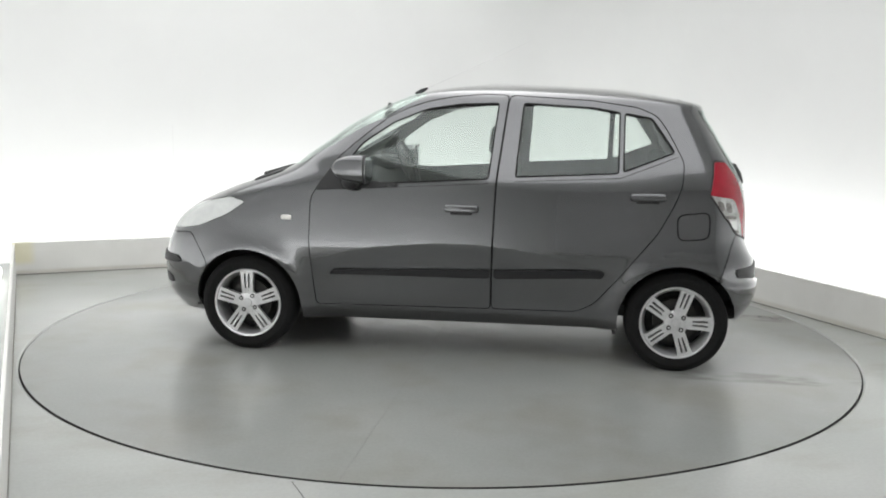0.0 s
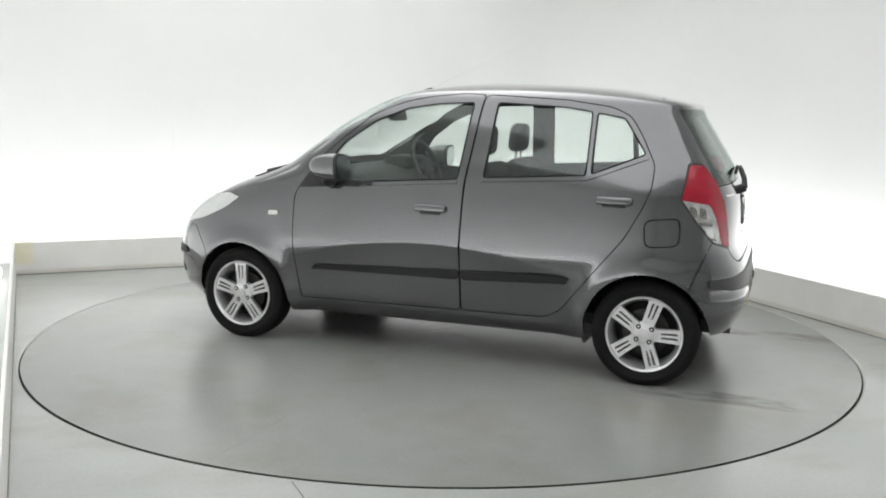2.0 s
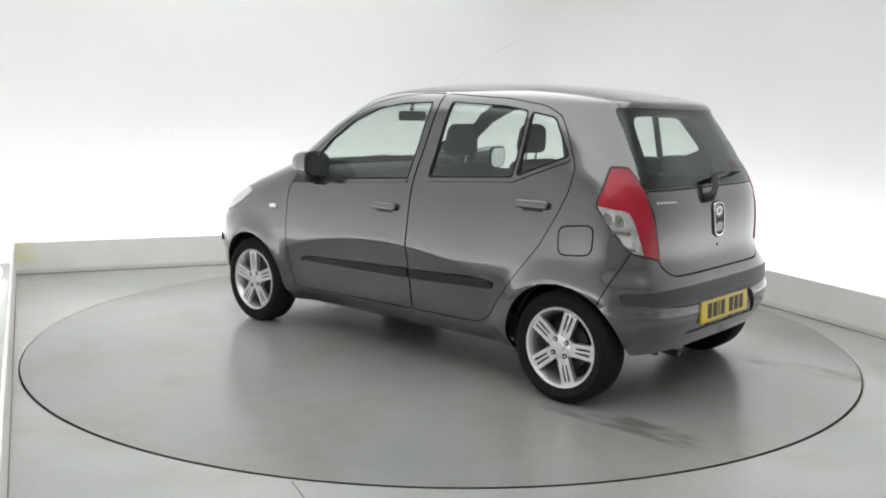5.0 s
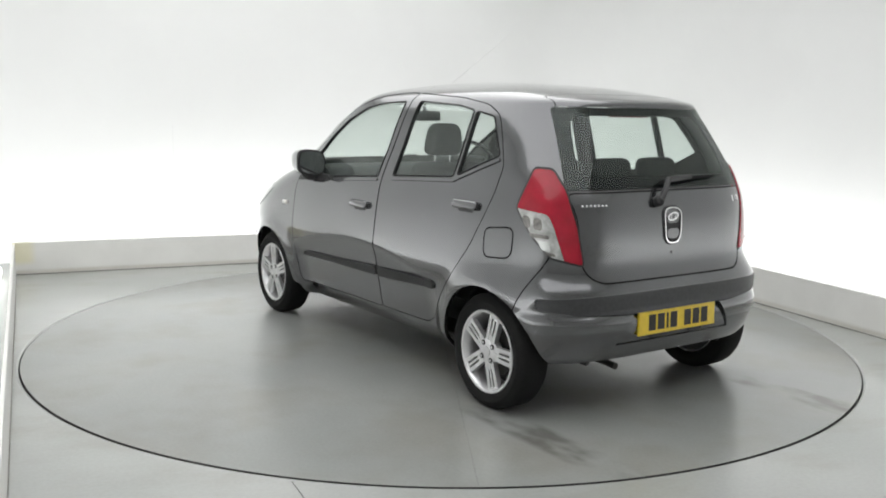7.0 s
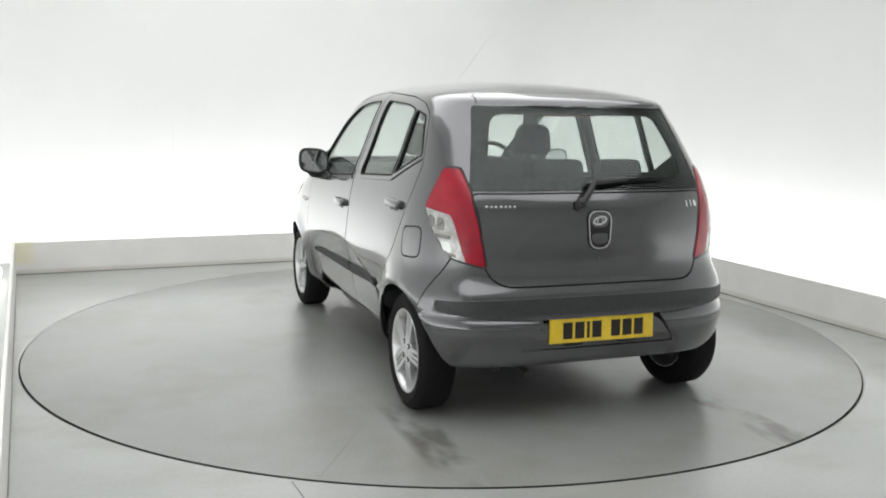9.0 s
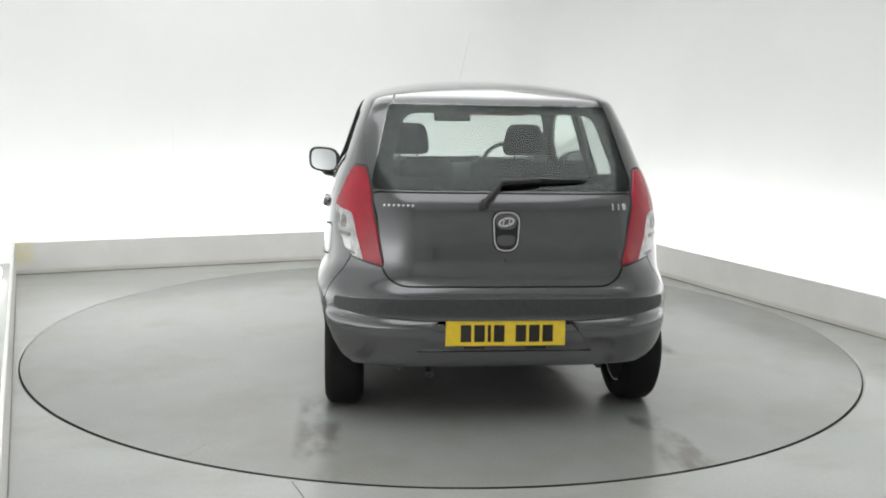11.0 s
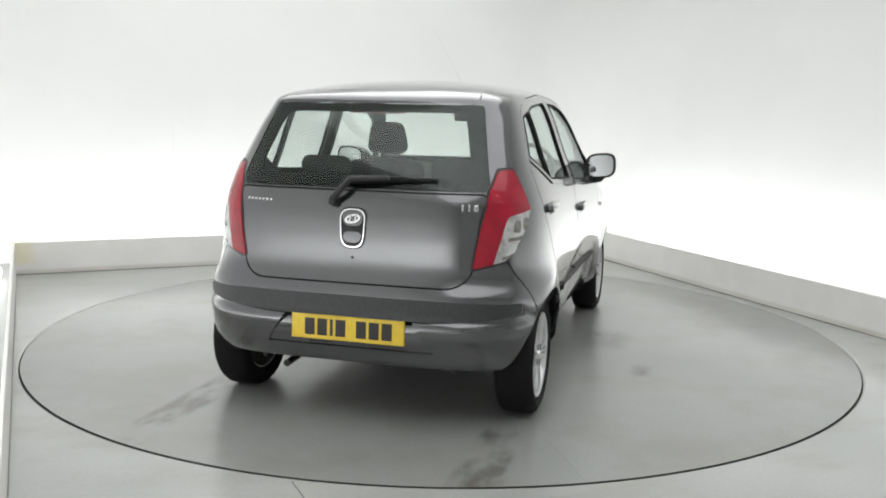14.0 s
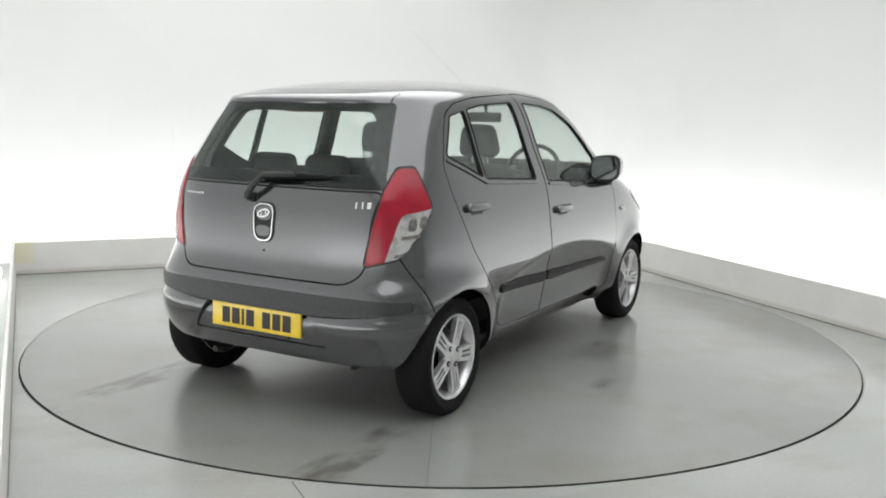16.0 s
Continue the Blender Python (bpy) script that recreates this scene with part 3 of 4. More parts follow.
def build_car():
    car = tagged(new("hatchback_car"), "dark grey metallic five-door hatchback parked on the turntable", "car")
    D, I = "DIFFERENCE", "INTERSECT"
    corner_l, corner_r = corner_map(1), corner_map(-1)
    low = [(3.4, -.1), (3.4, .18), (2.0, .18), (.4, .195), (.2, .21), (-.2, .27), (-.8, .265), (-.8, -.1)]

    panel("body_shell", [(D, through_side(FRONT_DOOR)), (D, through_side(REAR_DOOR)), (D, arch(0)), (D, arch(WHEELBASE)), (D, rear_end(TAILGATE)), (D, rear_end(BACKLIGHT)),
                         (D, prism(LAMP, corner_l, .25, .9)), (D, prism(LAMP, corner_r, .25, .9)), (D, through_side(BUMPER)), (D, through_side(NOSE_CUT)), (D, through_side(HEADLIGHT)),
                         (D, through_side(FUEL)), (D, through_side(SCREEN, .62)), (D, prism(BONNET, top_map, .70, 1.2)), (D, through_side(low)), (D, prism(GATE_TOP, top_map, 1.385, 1.6))],
          [PAINT, HEADLINER], car)
    doors = []
    for name, out, panes in (("front_door", FRONT_DOOR, (("window_pane", FRONT_PANE),)), ("rear_door", REAR_DOOR, (("window_pane", REAR_PANE), ("quarter_pane", QUARTER_PANE)))):
        cuts = [(I, left_side(inset(out, GAPW)))] + [(D, left_side(p)) for _, p in panes] + [(D, arch(0)), (D, arch(WHEELBASE))]
        pair = panel(name, cuts, [PAINT, TRIM], car, mirrored=True)
        for pn, p in panes:
            a, b = panel(pn, [(I, left_side(inset(p, -.004)))], [GLASS, GLASS], pair[0], "green-tinted clear glass", out=-.008, back=.012, mirrored=True)
            b.parent = pair[1]
            s1, s2 = panel("window_seal", [(I, left_side(inset(p, -.003))), (D, left_side(inset(p, .004)))], [SEAL, SEAL], pair[0], "black rubber seal", out=.002, back=.012, mirrored=True)
            s2.parent = pair[1]
        doors.append(pair)
        # Black backing added behind the door gaps, so no light shows through.
        panel("door_gap_backing", [(I, left_side(inset(out, -.02))), (D, left_side(inset(out, .022))), (D, arch(0)), (D, arch(WHEELBASE))], [GAP, GAP], car, "black backing added behind the door gap, for its shade", out=-.021, back=.028, mirrored=True)
    # tailgate and its glass
    gate = panel("tailgate", [(I, rear_end(inset(TAILGATE, .007)))], [PAINT, TRIM], car)
    # The tailgate gap gets the same added black backing for its shade.
    panel("gate_gap_backing", [(I, rear_end(inset(TAILGATE, -.03))), (D, rear_end(inset(TAILGATE, .03)))], [GAP, GAP], car, "black backing added behind the tailgate gap, for its shade", out=-.021, back=.03)
    panel("rear_window", [(I, rear_end(inset(BACKLIGHT, .002)))], [REAR_GLASS, REAR_GLASS], gate, "dark-tinted rear glass", out=-.001, back=.005)
    panel("gate_top", [(I, prism(inset(GATE_TOP, GAPW), top_map, 1.387, 1.6)), (D, rear_end(BACKLIGHT))], [PAINT, TRIM], gate)
    frit = rounded([(.425, 1.358), (.50, 1.085), (-.50, 1.085), (-.425, 1.358)], .06)
    panel("glass_border", [(I, rear_end(inset(BACKLIGHT, .003))), (D, rear_end(frit))], [FRIT, FRIT], gate, "black printed glass border", out=-.007, back=.013)
    for mp in (corner_l, corner_r):
        lamp = panel("tail_light", [(I, prism(inset(LAMP, .002), mp, .25, .9)), (D, prism(LENS, mp, .25, .9))], [RED, RED], car, "red tail light lens", out=.006, back=.02)
        panel("clear_lens", [(I, prism(inset(LAMP, .002), mp, .25, .9)), (I, prism(inset(LENS, .001), mp, .25, .9))], [CLEAR, CLEAR], lamp, "clear reversing and indicator lens", out=.006, back=.02)
        for name, mat, poly, label in (("bulb_reflector", CHAMBER, rounded([(.425, .912), (.475, .916), (.470, .862), (.412, .860)], .02), "dark round bulb reflector"),
                                       ("bulb_reflector", CHAMBER, rounded([(.495, .918), (.545, .925), (.530, .872), (.487, .868)], .02), "dark round bulb reflector"),
                                       ("lens_rib", CHAMBER, rounded([(.375, .840), (.495, .848), (.49, .832), (.37, .824)], .005), "dark rib across the lens"),
                                       ("lens_rib", CHAMBER, rounded([(.335, .762), (.40, .768), (.385, .755), (.325, .748)], .005), "dark rib across the lens"),
                                       ("bulb_reflector", HEADLAMP, rounded([(.372, .812), (.445, .820), (.415, .775), (.355, .768)], .02), "bright reversing light reflector")):
            panel(name, [(I, prism(poly, mp, .25, .9))], [mat, mat], lamp, label, out=.0078, back=-.0055)
        panel("light_seal", [(I, prism(inset(LAMP, -.008), mp, .25, .9)), (D, prism(inset(LAMP, .003), mp, .25, .9))], [BLACK, BLACK], lamp, "black seal", out=.001, back=.012)
    bump_cut = [(I, through_side(inset(BUMPER, GAPW))), (D, rear_end(TAILGATE)), (D, prism(LAMP, corner_l, .25, .9)), (D, prism(LAMP, corner_r, .25, .9)), (D, arch(0)), (D, through_side(low)), (D, rear_end(RECESS))]
    bumper = panel("rear_bumper", bump_cut, [PAINT, TRIM], car)
    floor_of = panel("plate_recess", [(I, rear_end(inset(RECESS, -.012)))], [PAINT, TRIM], bumper, out=-.022, back=.04)
    for v in floor_of.data.vertices:
        v.co.x -= .017 * min(1, max(0, (.47 - v.co.z) / .12))
    STRIPR = rounded([(.735, .568), (.735, .522), (.6, .50), (.33, .486), (-.33, .486), (-.6, .50), (-.735, .522), (-.735, .568), (-.5, .578), (.5, .578)], .015)
    panel("bumper_strip", [(I, prism(STRIPR, rear_map, -1.0, -.12))], [BUMPER_STRIP, BUMPER_STRIP], bumper, "dark grey unpainted rubbing strip", out=.007, back=.002)
    panel("front_bumper", [(I, through_side(inset(NOSE_CUT, GAPW))), (D, through_side(HEADLIGHT)), (D, arch(WHEELBASE)), (D, through_side(low))], [PAINT, TRIM], car)
    FOG = rounded([(3.2, .405), (2.90, .395), (2.87, .345), (3.2, .30)], .02)
    panel("fog_recess", [(I, through_side(FOG))], [BLACK, BLACK], car, "black fog light recess in the front bumper", out=.003, back=.004)
    NSTRIP = rounded([(3.2, .515), (2.83, .515), (2.80, .475), (3.2, .455)], .02)
    panel("front_strip", [(I, through_side(NSTRIP))], [STRIP, STRIP], car, "dark grey front rubbing strip", out=.008, back=.002)
    for sg in (1, -1):
        panel("headlight", [(I, through_side(inset(HEADLIGHT, .003))), (I, box(2, 4, .22, 1, 0, 2) if sg > 0 else box(2, 4, -1, -.22, 0, 2))], [HEADLAMP, HEADLAMP], car, "clear swept-back headlight", out=.003, back=.03)
    panel("bonnet", [(I, prism(inset(BONNET, GAPW), top_map, .70, 1.2)), (D, through_side(HEADLIGHT))], [PAINT, TRIM], car)
    panel("windscreen", [(I, through_side(inset(SCREEN, -.004), .624))], [GLASS, GLASS], car, "green-tinted windscreen", out=-.002, back=.006)
    panel("fuel_flap", [(I, left_side(inset(FUEL, .007)))], [PAINT, TRIM], car)
    # Added black backing keeps the flap's gap dark.
    panel("fuel_gap_backing", [(I, left_side(inset(FUEL, -.03)))], [GAP, GAP], car, "black backing added behind the fuel flap gap, for its shade", out=-.021, back=.03)
    panel("blank_panel", [(I, prism(inset(FUEL, -.001), side_map, -1.2, -.15))], [PAINT, TRIM], car)
    # rubbing strips on the doors
    for i, poly in enumerate((rounded([(1.905, .456), (1.875, .482), (1.02, .515), (1.006, .503), (1.006, .473), (1.02, .466)], .008),
                              rounded([(.985, .515), (.42, .538), (.39, .522), (.405, .496), (.97, .466), (.985, .476)], .008))):
        a, b = panel("door_moulding", [(I, left_side(poly))], [STRIP, STRIP], doors[i][0], "black plastic rubbing strip", out=.011, back=.002, mirrored=True)
        b.parent = doors[i][1]
    # Ridges added below the panes to catch the shoulder crease's highlight.
    for i, poly in enumerate(([(1.78, .966), (1.567, .963), (1.028, .999), (1.028, .986), (1.567, .950), (1.78, .953)],
                              [(.89, 1.013), (.335, 1.045), (.04, 1.160), (.032, 1.148), (.328, 1.032), (.89, 1.000)])):
        a, b = panel("highlight_ridge", [(I, left_side(poly))], [PAINT, PAINT], doors[i][0], "", out=.006, back=.002, mirrored=True)
        b.parent = doors[i][1]
    return car, doors, gate, bumper


car, DOORS, GATE, BUMPER_OB = build_car()


def build_wheel(side):
    """A wheel about its own hub, y outwards."""
    w = new("wheel")
    w.parent = car
    R = TYRE_R
    part("tyre", lathe([(-.085, .20), (-.088, .235), (-.075, R - .012), (-.058, R - .001), (0, R), (.058, R - .001), (.075, R - .012), (.088, .235), (.082, .205), (.07, .186), (-.07, .186)], 72), RUBBER, w, "black rubber tyre", True)
    part("rim", lathe([(-.07, .188), (.066, .188), (.076, .196), (.080, .194), (.078, .184), (.060, .172), (.01, .162), (-.06, .168)], 72), ALLOY, w, "silver alloy rim", True)
    # five groups of three bars
    for g in range(5):
        a = math.radians(90 + 72 * g)
        m = Matrix.Rotation(-a, 4, "Y")
        bm = bmesh.new()
        for k in (-1, 0, 1):
            wd = .0095 if k else .0062
            off0, off1 = k * .022, k * .0275
            vs = []
            for x, o in ((.050, off0), (.178, off1)):
                for y in (.048, .072 if x < .1 else .074):
                    for s in (-1, 1):
                        vs.append(bm.verts.new((x, y, o + s * wd)))
            for f in ((0, 1, 3, 2), (4, 6, 7, 5), (0, 4, 5, 1), (2, 3, 7, 6), (0, 2, 6, 4), (1, 5, 7, 3)):
                bm.faces.new([vs[i] for i in f])
        box(.046, .086, .046, .0705, -.0315, .0315, bm=bm)
        box(.166, .182, .046, .073, -.0385, .0385, bm=bm)
        bmesh.ops.transform(bm, matrix=m, verts=bm.verts)
        part("spoke", bm, ALLOY, w)
    part("hub", lathe([(.03, .002), (.03, .062), (.064, .066), (.071, .058), (.073, .030), (.073, .002)], 40), ALLOY, w, "", True)
    part("hub_cap", lathe([(.072, .001), (.072, .024), (.077, .022), (.078, .001)], 32), ALLOY, w, "", True)
    for k in range(4):
        a = math.radians(35 + 90 * k)
        at = (.047 * math.cos(a), 0, .047 * math.sin(a))
        # Raised dark disc stands in for the shade in each nut's pocket.
        bm = lathe([(.0700, .001), (.0700, .0125), (.0745, .0125), (.0745, .001)], 16)
        bmesh.ops.translate(bm, verts=bm.verts, vec=at)
        pocket = part("nut_shade", bm, GAP, w, "dark disc standing for the shaded pocket round a wheel nut")
        bm = lathe([(.0735, .001), (.0735, .0068), (.0770, .0062), (.0770, .001)], 6)
        bmesh.ops.translate(bm, verts=bm.verts, vec=at)
        part("lug_nut", bm, ALLOY, pocket, "steel wheel nut")
    part("brake_disc", lathe([(-.01, .002), (-.01, .12), (.012, .12), (.012, .002)], 40), BRAKE, w, "dull iron brake disc", True)
    # Near-black disc added inside the wheel, shading the openings between spokes.
    part("spoke_shade", lathe([(-.066, .002), (-.066, .180), (-.05, .180), (-.05, .002)], 40), GAP, w, "near-black disc giving the shade behind the spokes")
    return w


def build_wheels():
    first = build_wheel(1)
    first.matrix_basis = pose(0, .69, HUB_Z, 0, -18, 0)
    spots = [(WHEELBASE, .70, 2, 0), (0, -.69, -23, 180), (WHEELBASE, -.70, -23, 180)]
    for x, y, ry, rz in spots:
        copy_thing(first, pose(x, y, HUB_Z, 0, ry, rz)).parent = car


build_wheels()


def build_underside():
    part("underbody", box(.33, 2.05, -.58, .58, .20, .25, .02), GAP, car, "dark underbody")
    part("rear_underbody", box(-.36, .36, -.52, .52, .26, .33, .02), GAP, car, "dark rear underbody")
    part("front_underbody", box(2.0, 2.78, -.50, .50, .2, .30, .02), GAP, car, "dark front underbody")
    for x in (0, WHEELBASE):
        for s in (1, -1):
            r0, r1 = ARCH_R + .012, ARCH_R + .03
            bm = bmesh.new()
            rows = []
            for a in np.linspace(radians(-8 if x else -17), radians(180 if x else 163), 30):
                rows.append([bm.verts.new((x + r * math.cos(a), s * y, HUB_Z + r * math.sin(a))) for r, y in ((r0, .45), (r0, .68), (r1, .68), (r1, .45))])
            for A, B in zip(rows, rows[1:]):
                for k in range(4):
                    bm.faces.new((A[k], A[(k + 1) % 4], B[(k + 1) % 4], B[k]))
            part("arch_liner", bm, BLACK, car, "black wheel arch liner", True)
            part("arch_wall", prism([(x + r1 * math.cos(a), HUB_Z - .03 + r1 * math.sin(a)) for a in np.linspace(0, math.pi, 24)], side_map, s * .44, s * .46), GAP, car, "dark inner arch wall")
    part("exhaust", tube_along([(-.1, .32, .24), (-.34, .32, .232), (-.39, .32, .228)], .016, 12), BRAKE, car, "dull exhaust pipe", True)


build_underside()


def rear_at(y, z):
    """The tail's surface at a place seen from behind: the point and its normal."""
    hit, n, _, _ = SURF.ray_cast(Vector((-2, y, z)), Vector((1, 0, 0)))
    return hit, surf_normal(hit)


def side_at(x, z, s=1):
    hit, n, _, _ = SURF.ray_cast(Vector((x, 2 * s, z)), Vector((0, -s, 0)))
    return hit, surf_normal(hit)


def seat_on(bm, place, normal, up=Vector((0, 0, 1))):
    """Turn a shape built about the origin with z outwards, y up, onto a surface."""
    n = normal.normalized()
    x = up.cross(n).normalized()
    y = n.cross(x)
    m = Matrix((x, y, n)).transposed().to_4x4()
    m.translation = place
    bmesh.ops.transform(bm, matrix=m, verts=bm.verts)
    return bm


def pill(w, h, d, n=6, seg=3):
    """A soft-edged slab, w wide, h high, d thick, standing on z = 0."""
    pts = rounded([(-w / 2, -h / 2), (w / 2, -h / 2), (w / 2, h / 2), (-w / 2, h / 2)], min(w, h) * .48, n)
    bm = bmesh.new()
    rows = []
    for k in range(seg + 2):
        t = max(0, (k - 1)) / seg * math.pi / 2
        z = 0 if k == 0 else d * (.5 + .5 * math.sin(t))
        f = 1 if k < 2 else 1 - min(w, h) * .3 / max(w, h) * (1 - math.cos(t))
        g = 1 if k < 2 else 1 - .45 * (1 - math.cos(t))
        rows.append([bm.verts.new((x * (f if w > h else g), y * (g if w > h else f), z)) for x, y in pts])
    for A, B in zip(rows, rows[1:]):
        for i in range(len(pts)):
            j = (i + 1) % len(pts)
            bm.faces.new((A[i], A[j], B[j], B[i]))
    bm.faces.new(rows[-1])
    bm.faces.new(rows[0][::-1])
    return bm


def build_handles():
    for i, (x, z) in enumerate(((1.166, .845), (.18, .934))):
        for k, s in enumerate((1, -1)):
            p, n = side_at(x, z, s)
            h = part("door_handle", seat_on(pill(.185, .042, .024), p + n * .001, n), PAINT, DOORS[i][k], "", True)
            # Black pad paints the shade below the grip.
            part("grip_shade", seat_on(pill(.12, .014, .004), p + n * .001 - Vector((0, 0, .026)), n), BLACK, h, "black pad painting the shade under the grip", True)


def build_mirrors():
    for k, s in enumerate((1, -1)):
        m = new("door_mirror")
        m.parent = car
        cy, cz = s * .832, 1.046
        rows, bm = [], bmesh.new()
        for t in np.linspace(0, 1, 12):
            x = 1.685 + .19 * t
            f = (1 - t**2.6) ** .5 if t < 1 else .02
            f = max(f, .02)
            ring_pts = []
            for a in np.linspace(0, 2 * math.pi, 32, endpoint=False):
                c, q = math.cos(a), math.sin(a)
                yy = math.copysign(abs(c) ** .62, c) * .094 * (.35 + .65 * f)
                zz = math.copysign(abs(q) ** .62, q) * .078 * f
                ring_pts.append(bm.verts.new((x, cy + yy - s * .02 * t, cz + zz + .008 * yy * s / .100)))
            rows.append(ring_pts)
        for A, B in zip(rows, rows[1:]):
            for i in range(32):
                bm.faces.new((A[i], A[(i + 1) % 32], B[(i + 1) % 32], B[i]))
        bm.faces.new(rows[0])
        bm.faces.new(rows[-1])
        part("mirror_housing", bm, PAINT, m, "grey painted mirror housing", True)
        pts = [(math.copysign(abs(math.cos(a)) ** .62, math.cos(a)), math.copysign(abs(math.sin(a)) ** .62, math.sin(a))) for a in np.linspace(0, 2 * math.pi, 32, endpoint=False)]

        def mirror_face(g, x0, x1, tilt=0.0):
            return prism([(cy + yy * .094 * g, cz + zz * .078 * g) for yy, zz in pts], lambda y, z, d: (d + tilt * (y - cy) * s, y, z + .008 * (y - cy) * s / .100), x0, x1)
        part("mirror_rim", mirror_face(.97, 1.677, 1.69), BLACK, m, "black mirror rim")
        part("mirror_glass", mirror_face(.84, 1.669, 1.685, .05), MIRROR, m, "silvered mirror glass")
        part("mirror_arm", tube_along([(1.80, s * .725, .965), (1.79, s * .77, .972), (1.765, s * .815, .985), (1.75, s * .85, 1.0)], [.045, .045, .048, .03], 12), BLACK, m, "black mirror arm", True)
        sail = rounded([(1.985, .925), (1.52, .952), (1.52, .972), (1.72, .985), (1.80, 1.03), (1.845, 1.105), (1.875, 1.098)], .012)
        ob = panel("mirror_base", [("INTERSECT", prism(sail, side_map, .2, 1.2) if s > 0 else prism(sail, side_map, -1.2, -.2))], [BLACK, BLACK], m, "black triangular mirror base", out=.006, back=.004)


def build_rear_details():
    # number plate with its characters as plain bars
    plate = new("number_plate")
    plate.parent = BUMPER_OB
    plate.matrix_basis = pose(-.4580, 0, .4305, 0, 2.0, 0) @ Matrix(((0, 0, -1, 0), (-1, 0, 0, 0), (0, 1, 0, 0), (0, 0, 0, 1)))
    part("plate_board", box(-.26, .26, -.0555, .0555, -.006, .006, .004), YELLOW, plate, "yellow reflective plate")
    x = -.196
    for i, w in enumerate((.046, .046, .014, .046, 0, .046, .046, .046)):
        if not w:
            x += .036
            continue
        part("plate_bar", box(x, x + w, -.037, .037, .0055, .0072), PLATE_INK, plate, "dark character bar")
        x += w + .0125
    # Black boxes stand for the shade in two slots under the plate.
    for y in (.135, -.135):
        part("slot_shade", box(-.455, -.43, y - .045, y + .045, .358, .371, .004), BLACK, BUMPER_OB, "black box standing for the shade of a slot under the plate")
    # release handle with its badge
    def rr(w, z0, z1, r):
        return rounded([(w, z1), (-w, z1), (-w * .82, z0), (w * .82, z0)], r, 6)
    I, D = "INTERSECT", "DIFFERENCE"
    hb = panel("release_handle", [(I, rear_end(rr(.066, .772, .952, .05)))], [STRIP, STRIP], GATE, "black release handle recess", out=.003, back=.004)
    panel("handle_ring", [(I, rear_end(rr(.0615, .7775, .9465, .05))), (D, rear_end(rr(.0550, .784, .9405, .046)))], [CHROME, CHROME], hb, "chrome surround", out=.010, back=.002)
    panel("badge_field", [(I, rear_end(rr(.050, .872, .937, .03)))], [PAINT, PAINT], hb, "grey badge field", out=.006, back=.002)
    panel("handle_pull", [(I, rear_end(rr(.044, .800, .848, .03)))], [PAINT, PAINT], hb, "grey pull pad", out=.008, back=.002)
    oval = [(.036 * math.cos(a), .903 + .020 * math.sin(a) - .006 * math.cos(a)) for a in np.linspace(0, 2 * math.pi, 32, endpoint=False)]
    hole = [(.026 * math.cos(a), .903 + .011 * math.sin(a) - .005 * math.cos(a)) for a in np.linspace(0, 2 * math.pi, 32, endpoint=False)]
    panel("badge", [(I, rear_end(oval)), (D, rear_end(hole))], [CHROME, CHROME], hb, "chrome oval badge shape", out=.009, back=.002)
    for dy in (.012, -.012):
        panel("badge_bar", [(I, rear_end([(dy + .006, .888), (dy - .001, .919), (dy - .006, .919), (dy + .001, .888)]))], [CHROME, CHROME], hb, out=.009, back=.002)
    p, n = rear_at(0, .735)
    part("lock_barrel", seat_on(pill(.012, .012, .003), p, n), BRAKE, GATE, "small lock barrel", True)
    for y0, y1, z, h, k in ((.53, .39, .966, .011, 7), (-.462, -.545, .965, .030, 3)):
        for i in range(k):
            y = y0 + (y1 - y0) * (i + .5) / k
            p, n = rear_at(y, z)
            part("script_bar", seat_on(pill(abs(y1 - y0) / k * (.55 if k == 7 else (.32, .3, .7)[i]), h, .003), p, n), CHROME, GATE, "chrome script bar", True)
    # wiper
    wp = new("rear_wiper")
    wp.parent = GATE
    p, n = rear_at(.092, .972)
    p1, n1 = rear_at(.022, 1.052)
    p2, n2 = rear_at(-.15, 1.066)
    p3, n3 = rear_at(-.36, 1.072)
    part("wiper_pivot", seat_on(pill(.042, .05, .036), p, n), BLACK, wp, "black wiper pivot", True)
    part("wiper_arm", tube_along([p + n * .03, p.lerp(p1, .5) + n * .045, p1 + n1 * .045, p2 + n2 * .035], [.017, .015, .014, .010], 10), BLACK, wp, "black wiper arm", True)
    p4, n4 = rear_at(.05, 1.050)
    part("wiper_blade", tube_along([p4 + n4 * .012, p1 + n1 * .014, p2 + n2 * .015, p3 + n3 * .012], [.006, .009, .010, .005], 8), RUBBER, wp, "black wiper blade", True)
    part("washer_nozzle", box(-.125, -.10, -.014, .014, 1.402, 1.418, .004), BLACK, GATE, "small black washer nozzle")
    part("high_brake_light", box(-.092, -.075, -.13, .13, 1.352, 1.372, .004), plain("dull_red_lens", (.18, .01, .012), .3), GATE, "dull red high brake light")


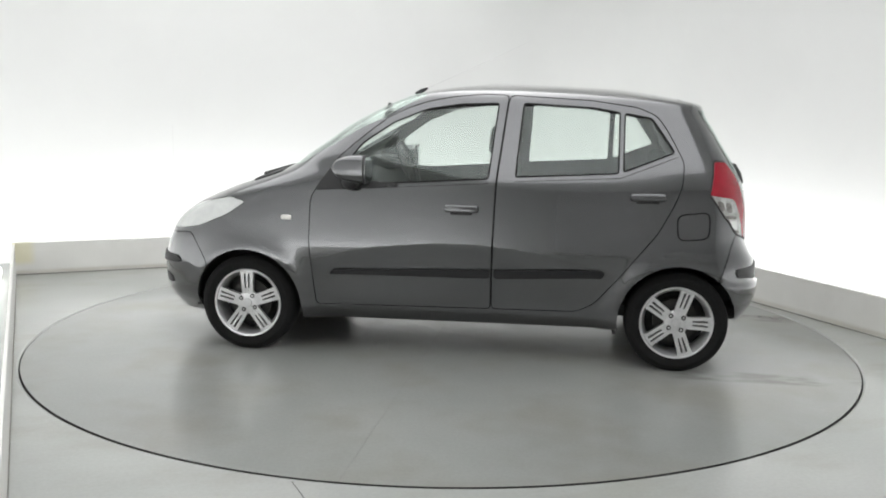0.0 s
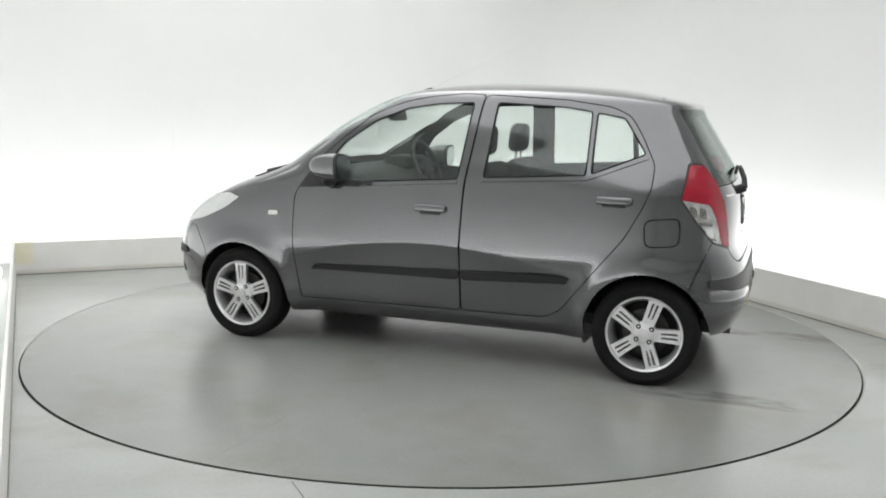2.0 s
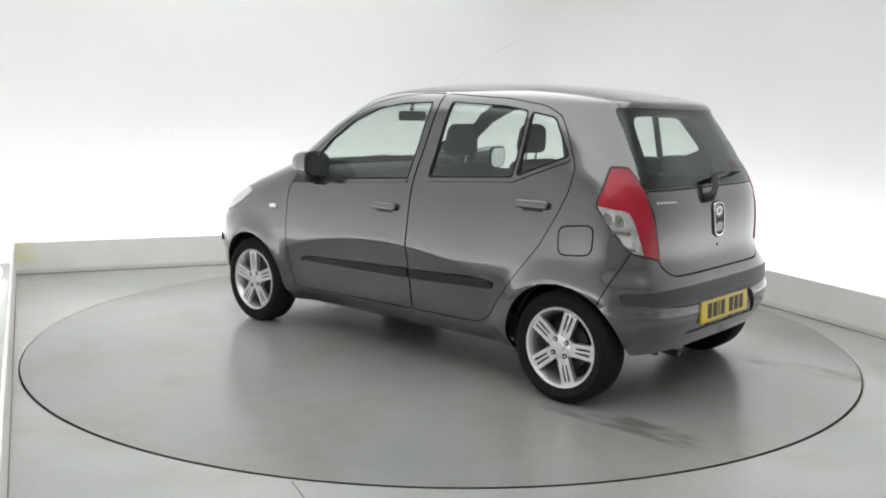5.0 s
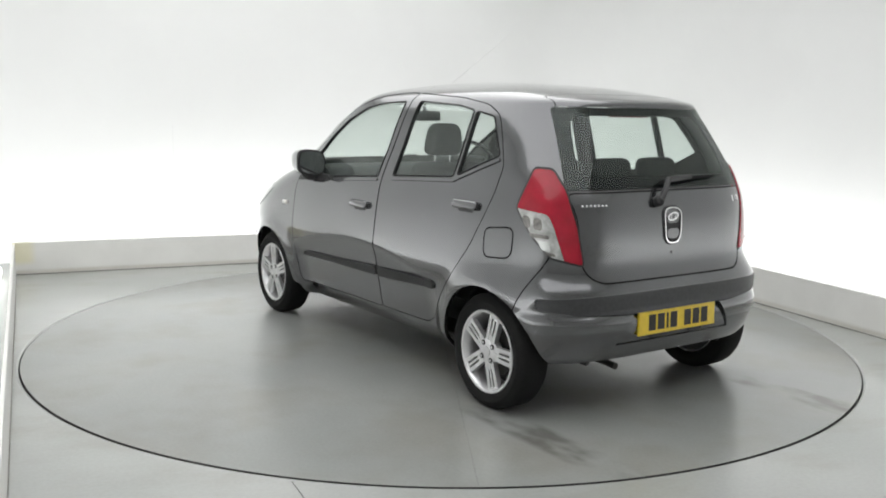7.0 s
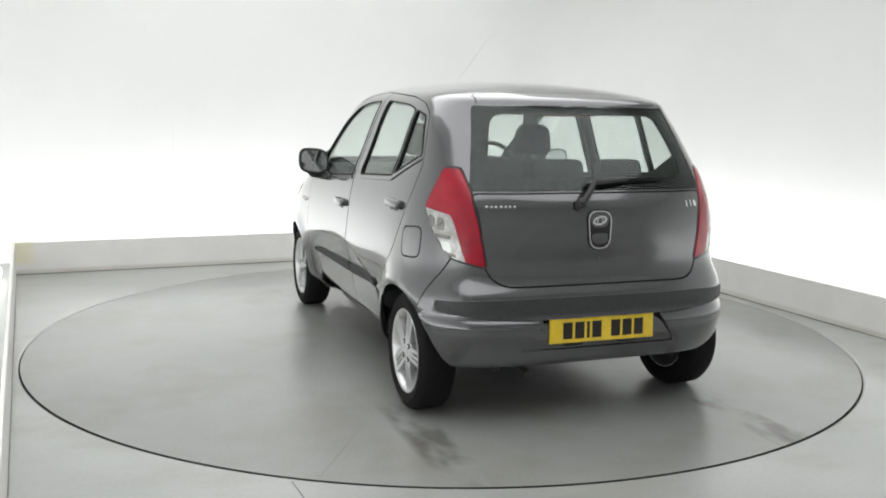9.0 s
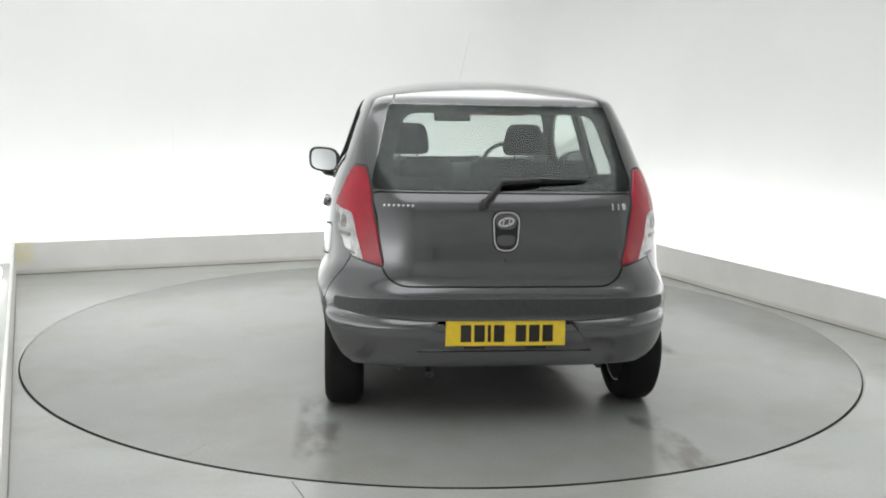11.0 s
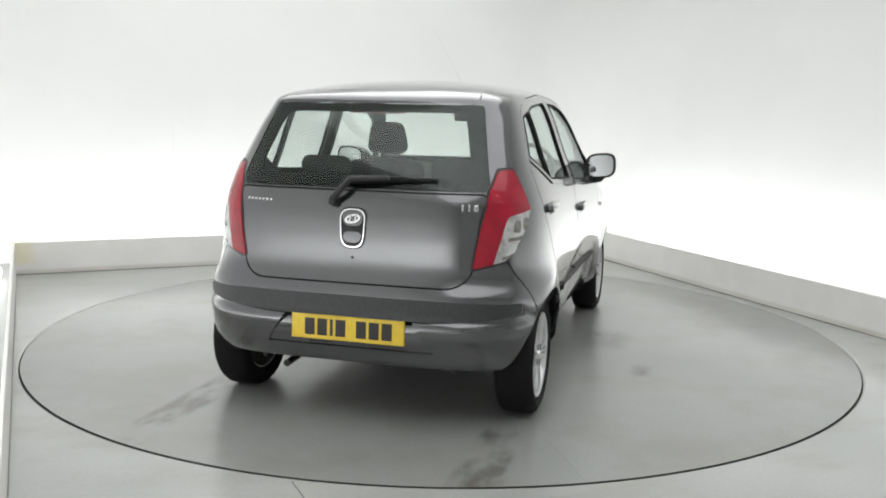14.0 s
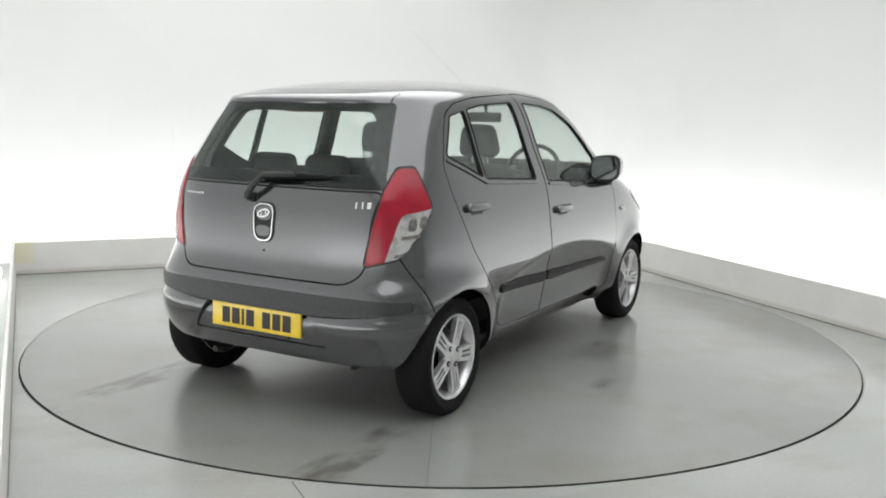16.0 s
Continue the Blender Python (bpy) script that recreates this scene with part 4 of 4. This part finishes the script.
def build_small_outside():
    for s in (1, -1):
        p, n = side_at(2.144, .768, s)
        part("side_indicator", seat_on(pill(.06, .028, .012), p, n), AMBER, car, "small pale side indicator", True)
    antenna = new("roof_antenna")
    antenna.parent = car
    part("antenna_base", tube_along([(1.555, 0, 1.462), (1.52, 0, 1.487), (1.485, 0, 1.503)], [.017, .014, .006], 10), BLACK, antenna, "black antenna foot", True)
    part("antenna_mast", tube_along([(1.49, 0, 1.50), (.84, .01, 1.80)], [.0010, .0005], 6), plain("grey_mast", (.6, .6, .6), .4), antenna, "thin pale antenna mast")
    I = "INTERSECT"
    panel("windscreen_cowl", [(I, box(2.235, 2.40, -.58, .58, .9, 1.2))], [BLACK, BLACK], car, "black plastic windscreen cowl", out=.006, back=.01)
    part("front_wiper", tube_along([(2.36, .50, .985), (2.29, .30, 1.015), (2.20, -.25, 1.052)], [.012, .010, .006], 8), BLACK, car, "black windscreen wiper", True)
    part("front_wiper", tube_along([(2.36, -.05, .995), (2.29, -.25, 1.022), (2.20, -.60, 1.045)], [.012, .010, .006], 8), BLACK, car, "black windscreen wiper", True)


def cushion(x0, x1, y0, y1, z0, z1, r=.05):
    return box(x0, x1, y0, y1, z0, z1, r, 4)


def lean(bm, place, angle):
    bmesh.ops.rotate(bm, verts=bm.verts, cent=place, matrix=Matrix.Rotation(radians(angle), 3, "Y"))
    return bm


def build_interior():
    for s in (1, -1):
        seat = new("front_seat")
        seat.parent = car
        y = s * .335
        part("seat_cushion", cushion(1.10, 1.60, y - .24, y + .24, .36, .54), SEAT, seat, "dark grey cloth seat cushion", True)
        part("seat_back", lean(cushion(1.02, 1.15, y - .23, y + .23, .48, 1.095, .06), (1.1, y, .5), -12), SEAT, seat, "dark grey cloth seat back", True)
        pad = cushion(.965, 1.055, y - .122, y + .122, 1.115, 1.297, .044)
        for v in pad.verts:
            k = max(0, (v.co.z - 1.14) / .155)
            v.co.y = y + (v.co.y - y) * (1 - .26 * k * k)
        part("headrest", lean(pad, (1.0, y, 1.2), -6), SEAT, seat, "dark grey padded headrest", True)
        for d in (-.05, .05):
            part("headrest_post", tube_along([(1.02, y + d, 1.04), (1.01, y + d, 1.15)], .007, 8), CHROME, seat, "steel headrest post", True)
    bench = new("rear_bench")
    bench.parent = car
    part("bench_cushion", cushion(.25, .72, -.58, .58, .40, .55), SEAT, bench, "dark grey rear seat cushion", True)
    part("bench_back", lean(cushion(.10, .22, -.58, .58, .50, 1.075, .05), (.2, 0, .5), -12), SEAT, bench, "dark grey rear seat back", True)
    for y in (.31, -.02, -.345):
        part("rear_headrest", cushion(.0, .09, y - .125, y + .125, 1.04, 1.148, .042), SEAT, bench, "low dark grey rear headrest", True)
    part("parcel_shelf", box(-.30, .06, -.56, .56, .955, .98, .008), TRIM, car, "dark parcel shelf")
    dash = new("dashboard")
    dash.parent = car
    bm = prism(rounded([(1.75, .62), (1.70, .90), (1.80, 1.0), (2.0, 1.02), (2.16, 1.0), (2.15, .62)], .05), side_map, -.66, .66)
    part("dash_body", bm, TRIM, dash, "dark grey moulded dashboard")
    part("instrument_hood", cushion(1.72, 1.92, -.52, -.22, .98, 1.065, .03), TRIM, dash, "dark instrument hood", True)
    wheel = new("steering_wheel")
    wheel.parent = car
    wheel.matrix_basis = pose(1.66, -.365, 1.0, 0, -66, 0)
    ring_bm = bmesh.new()
    rows = []
    for i in range(40):
        t = 2 * math.pi * i / 40
        c = Vector((math.cos(t), math.sin(t), 0))
        rows.append([ring_bm.verts.new(c * (.175 + .014 * math.cos(a)) + Vector((0, 0, .014 * math.sin(a)))) for a in np.linspace(0, 2 * math.pi, 10, endpoint=False)])
    for i in range(40):
        A, B = rows[i], rows[(i + 1) % 40]
        for k in range(10):
            ring_bm.faces.new((A[k], A[(k + 1) % 10], B[(k + 1) % 10], B[k]))
    part("wheel_rim", ring_bm, TRIM, wheel, "dark steering wheel rim", True)
    part("wheel_boss", cushion(-.065, .065, -.075, .075, -.04, .012, .025), TRIM, wheel, "dark steering wheel boss", True)
    for a in (0, 180, 270):
        c, q = math.cos(radians(a)), math.sin(radians(a))
        part("wheel_arm", tube_along([(.0, .0, -.02), (.17 * q, .17 * c, 0)], .016, 8), TRIM, wheel, "", True)
    part("interior_mirror", cushion(1.70, 1.73, -.115, .125, 1.30, 1.362, .014), TRIM, car, "dark interior mirror", True)
    part("mirror_stalk", tube_along([(1.73, 0, 1.35), (1.72, 0, 1.41)], .012, 8), TRIM, car, "dark mirror stalk", True)
    part("floor_carpet", box(.1, 2.1, -.66, .66, .27, .33), TRIM, car, "dark floor carpet")
    part("bulkhead", box(2.12, 2.16, -.62, .62, .3, .98), TRIM, car, "dark bulkhead")
    part("boot_floor", box(-.33, .2, -.56, .56, .36, .45), TRIM, car, "dark boot floor")


build_handles()
build_mirrors()
build_rear_details()
build_small_outside()
build_interior()


# ---- motion ----
ANGLES = [(0.0, 172.12), (0.5, 168.87), (1.0, 165.57), (1.5, 162.24), (2.0, 158.86), (2.5, 155.44), (3.0, 151.99), (3.5, 148.55), (4.0, 145.10), (4.5, 141.67), (5.0, 138.25), (5.5, 134.84), (6.0, 131.43),
          (6.5, 128.01), (7.0, 124.51), (7.5, 121.00), (8.0, 117.45), (8.5, 113.92), (9.0, 110.28), (9.5, 106.72), (10.0, 103.15), (10.5, 99.58), (11.0, 96.0), (11.5, 92.40), (12.0, 88.76), (12.5, 85.16),
          (13.0, 81.52), (13.5, 77.94), (14.0, 74.34), (14.5, 70.77), (15.0, 67.18), (15.5, 63.61), (16.0, 59.96)]
CAR_ON_TABLE = pose(-1.359, -.086, 0.0)


def motions():
    walk(car, [(t, pose(0, 0, 0, 0, 0, a) @ CAR_ON_TABLE) for t, a in ANGLES])
    walk(turntable, [(t, pose(0, 0, 0, 0, 0, a)) for t, a in ANGLES])


motions()
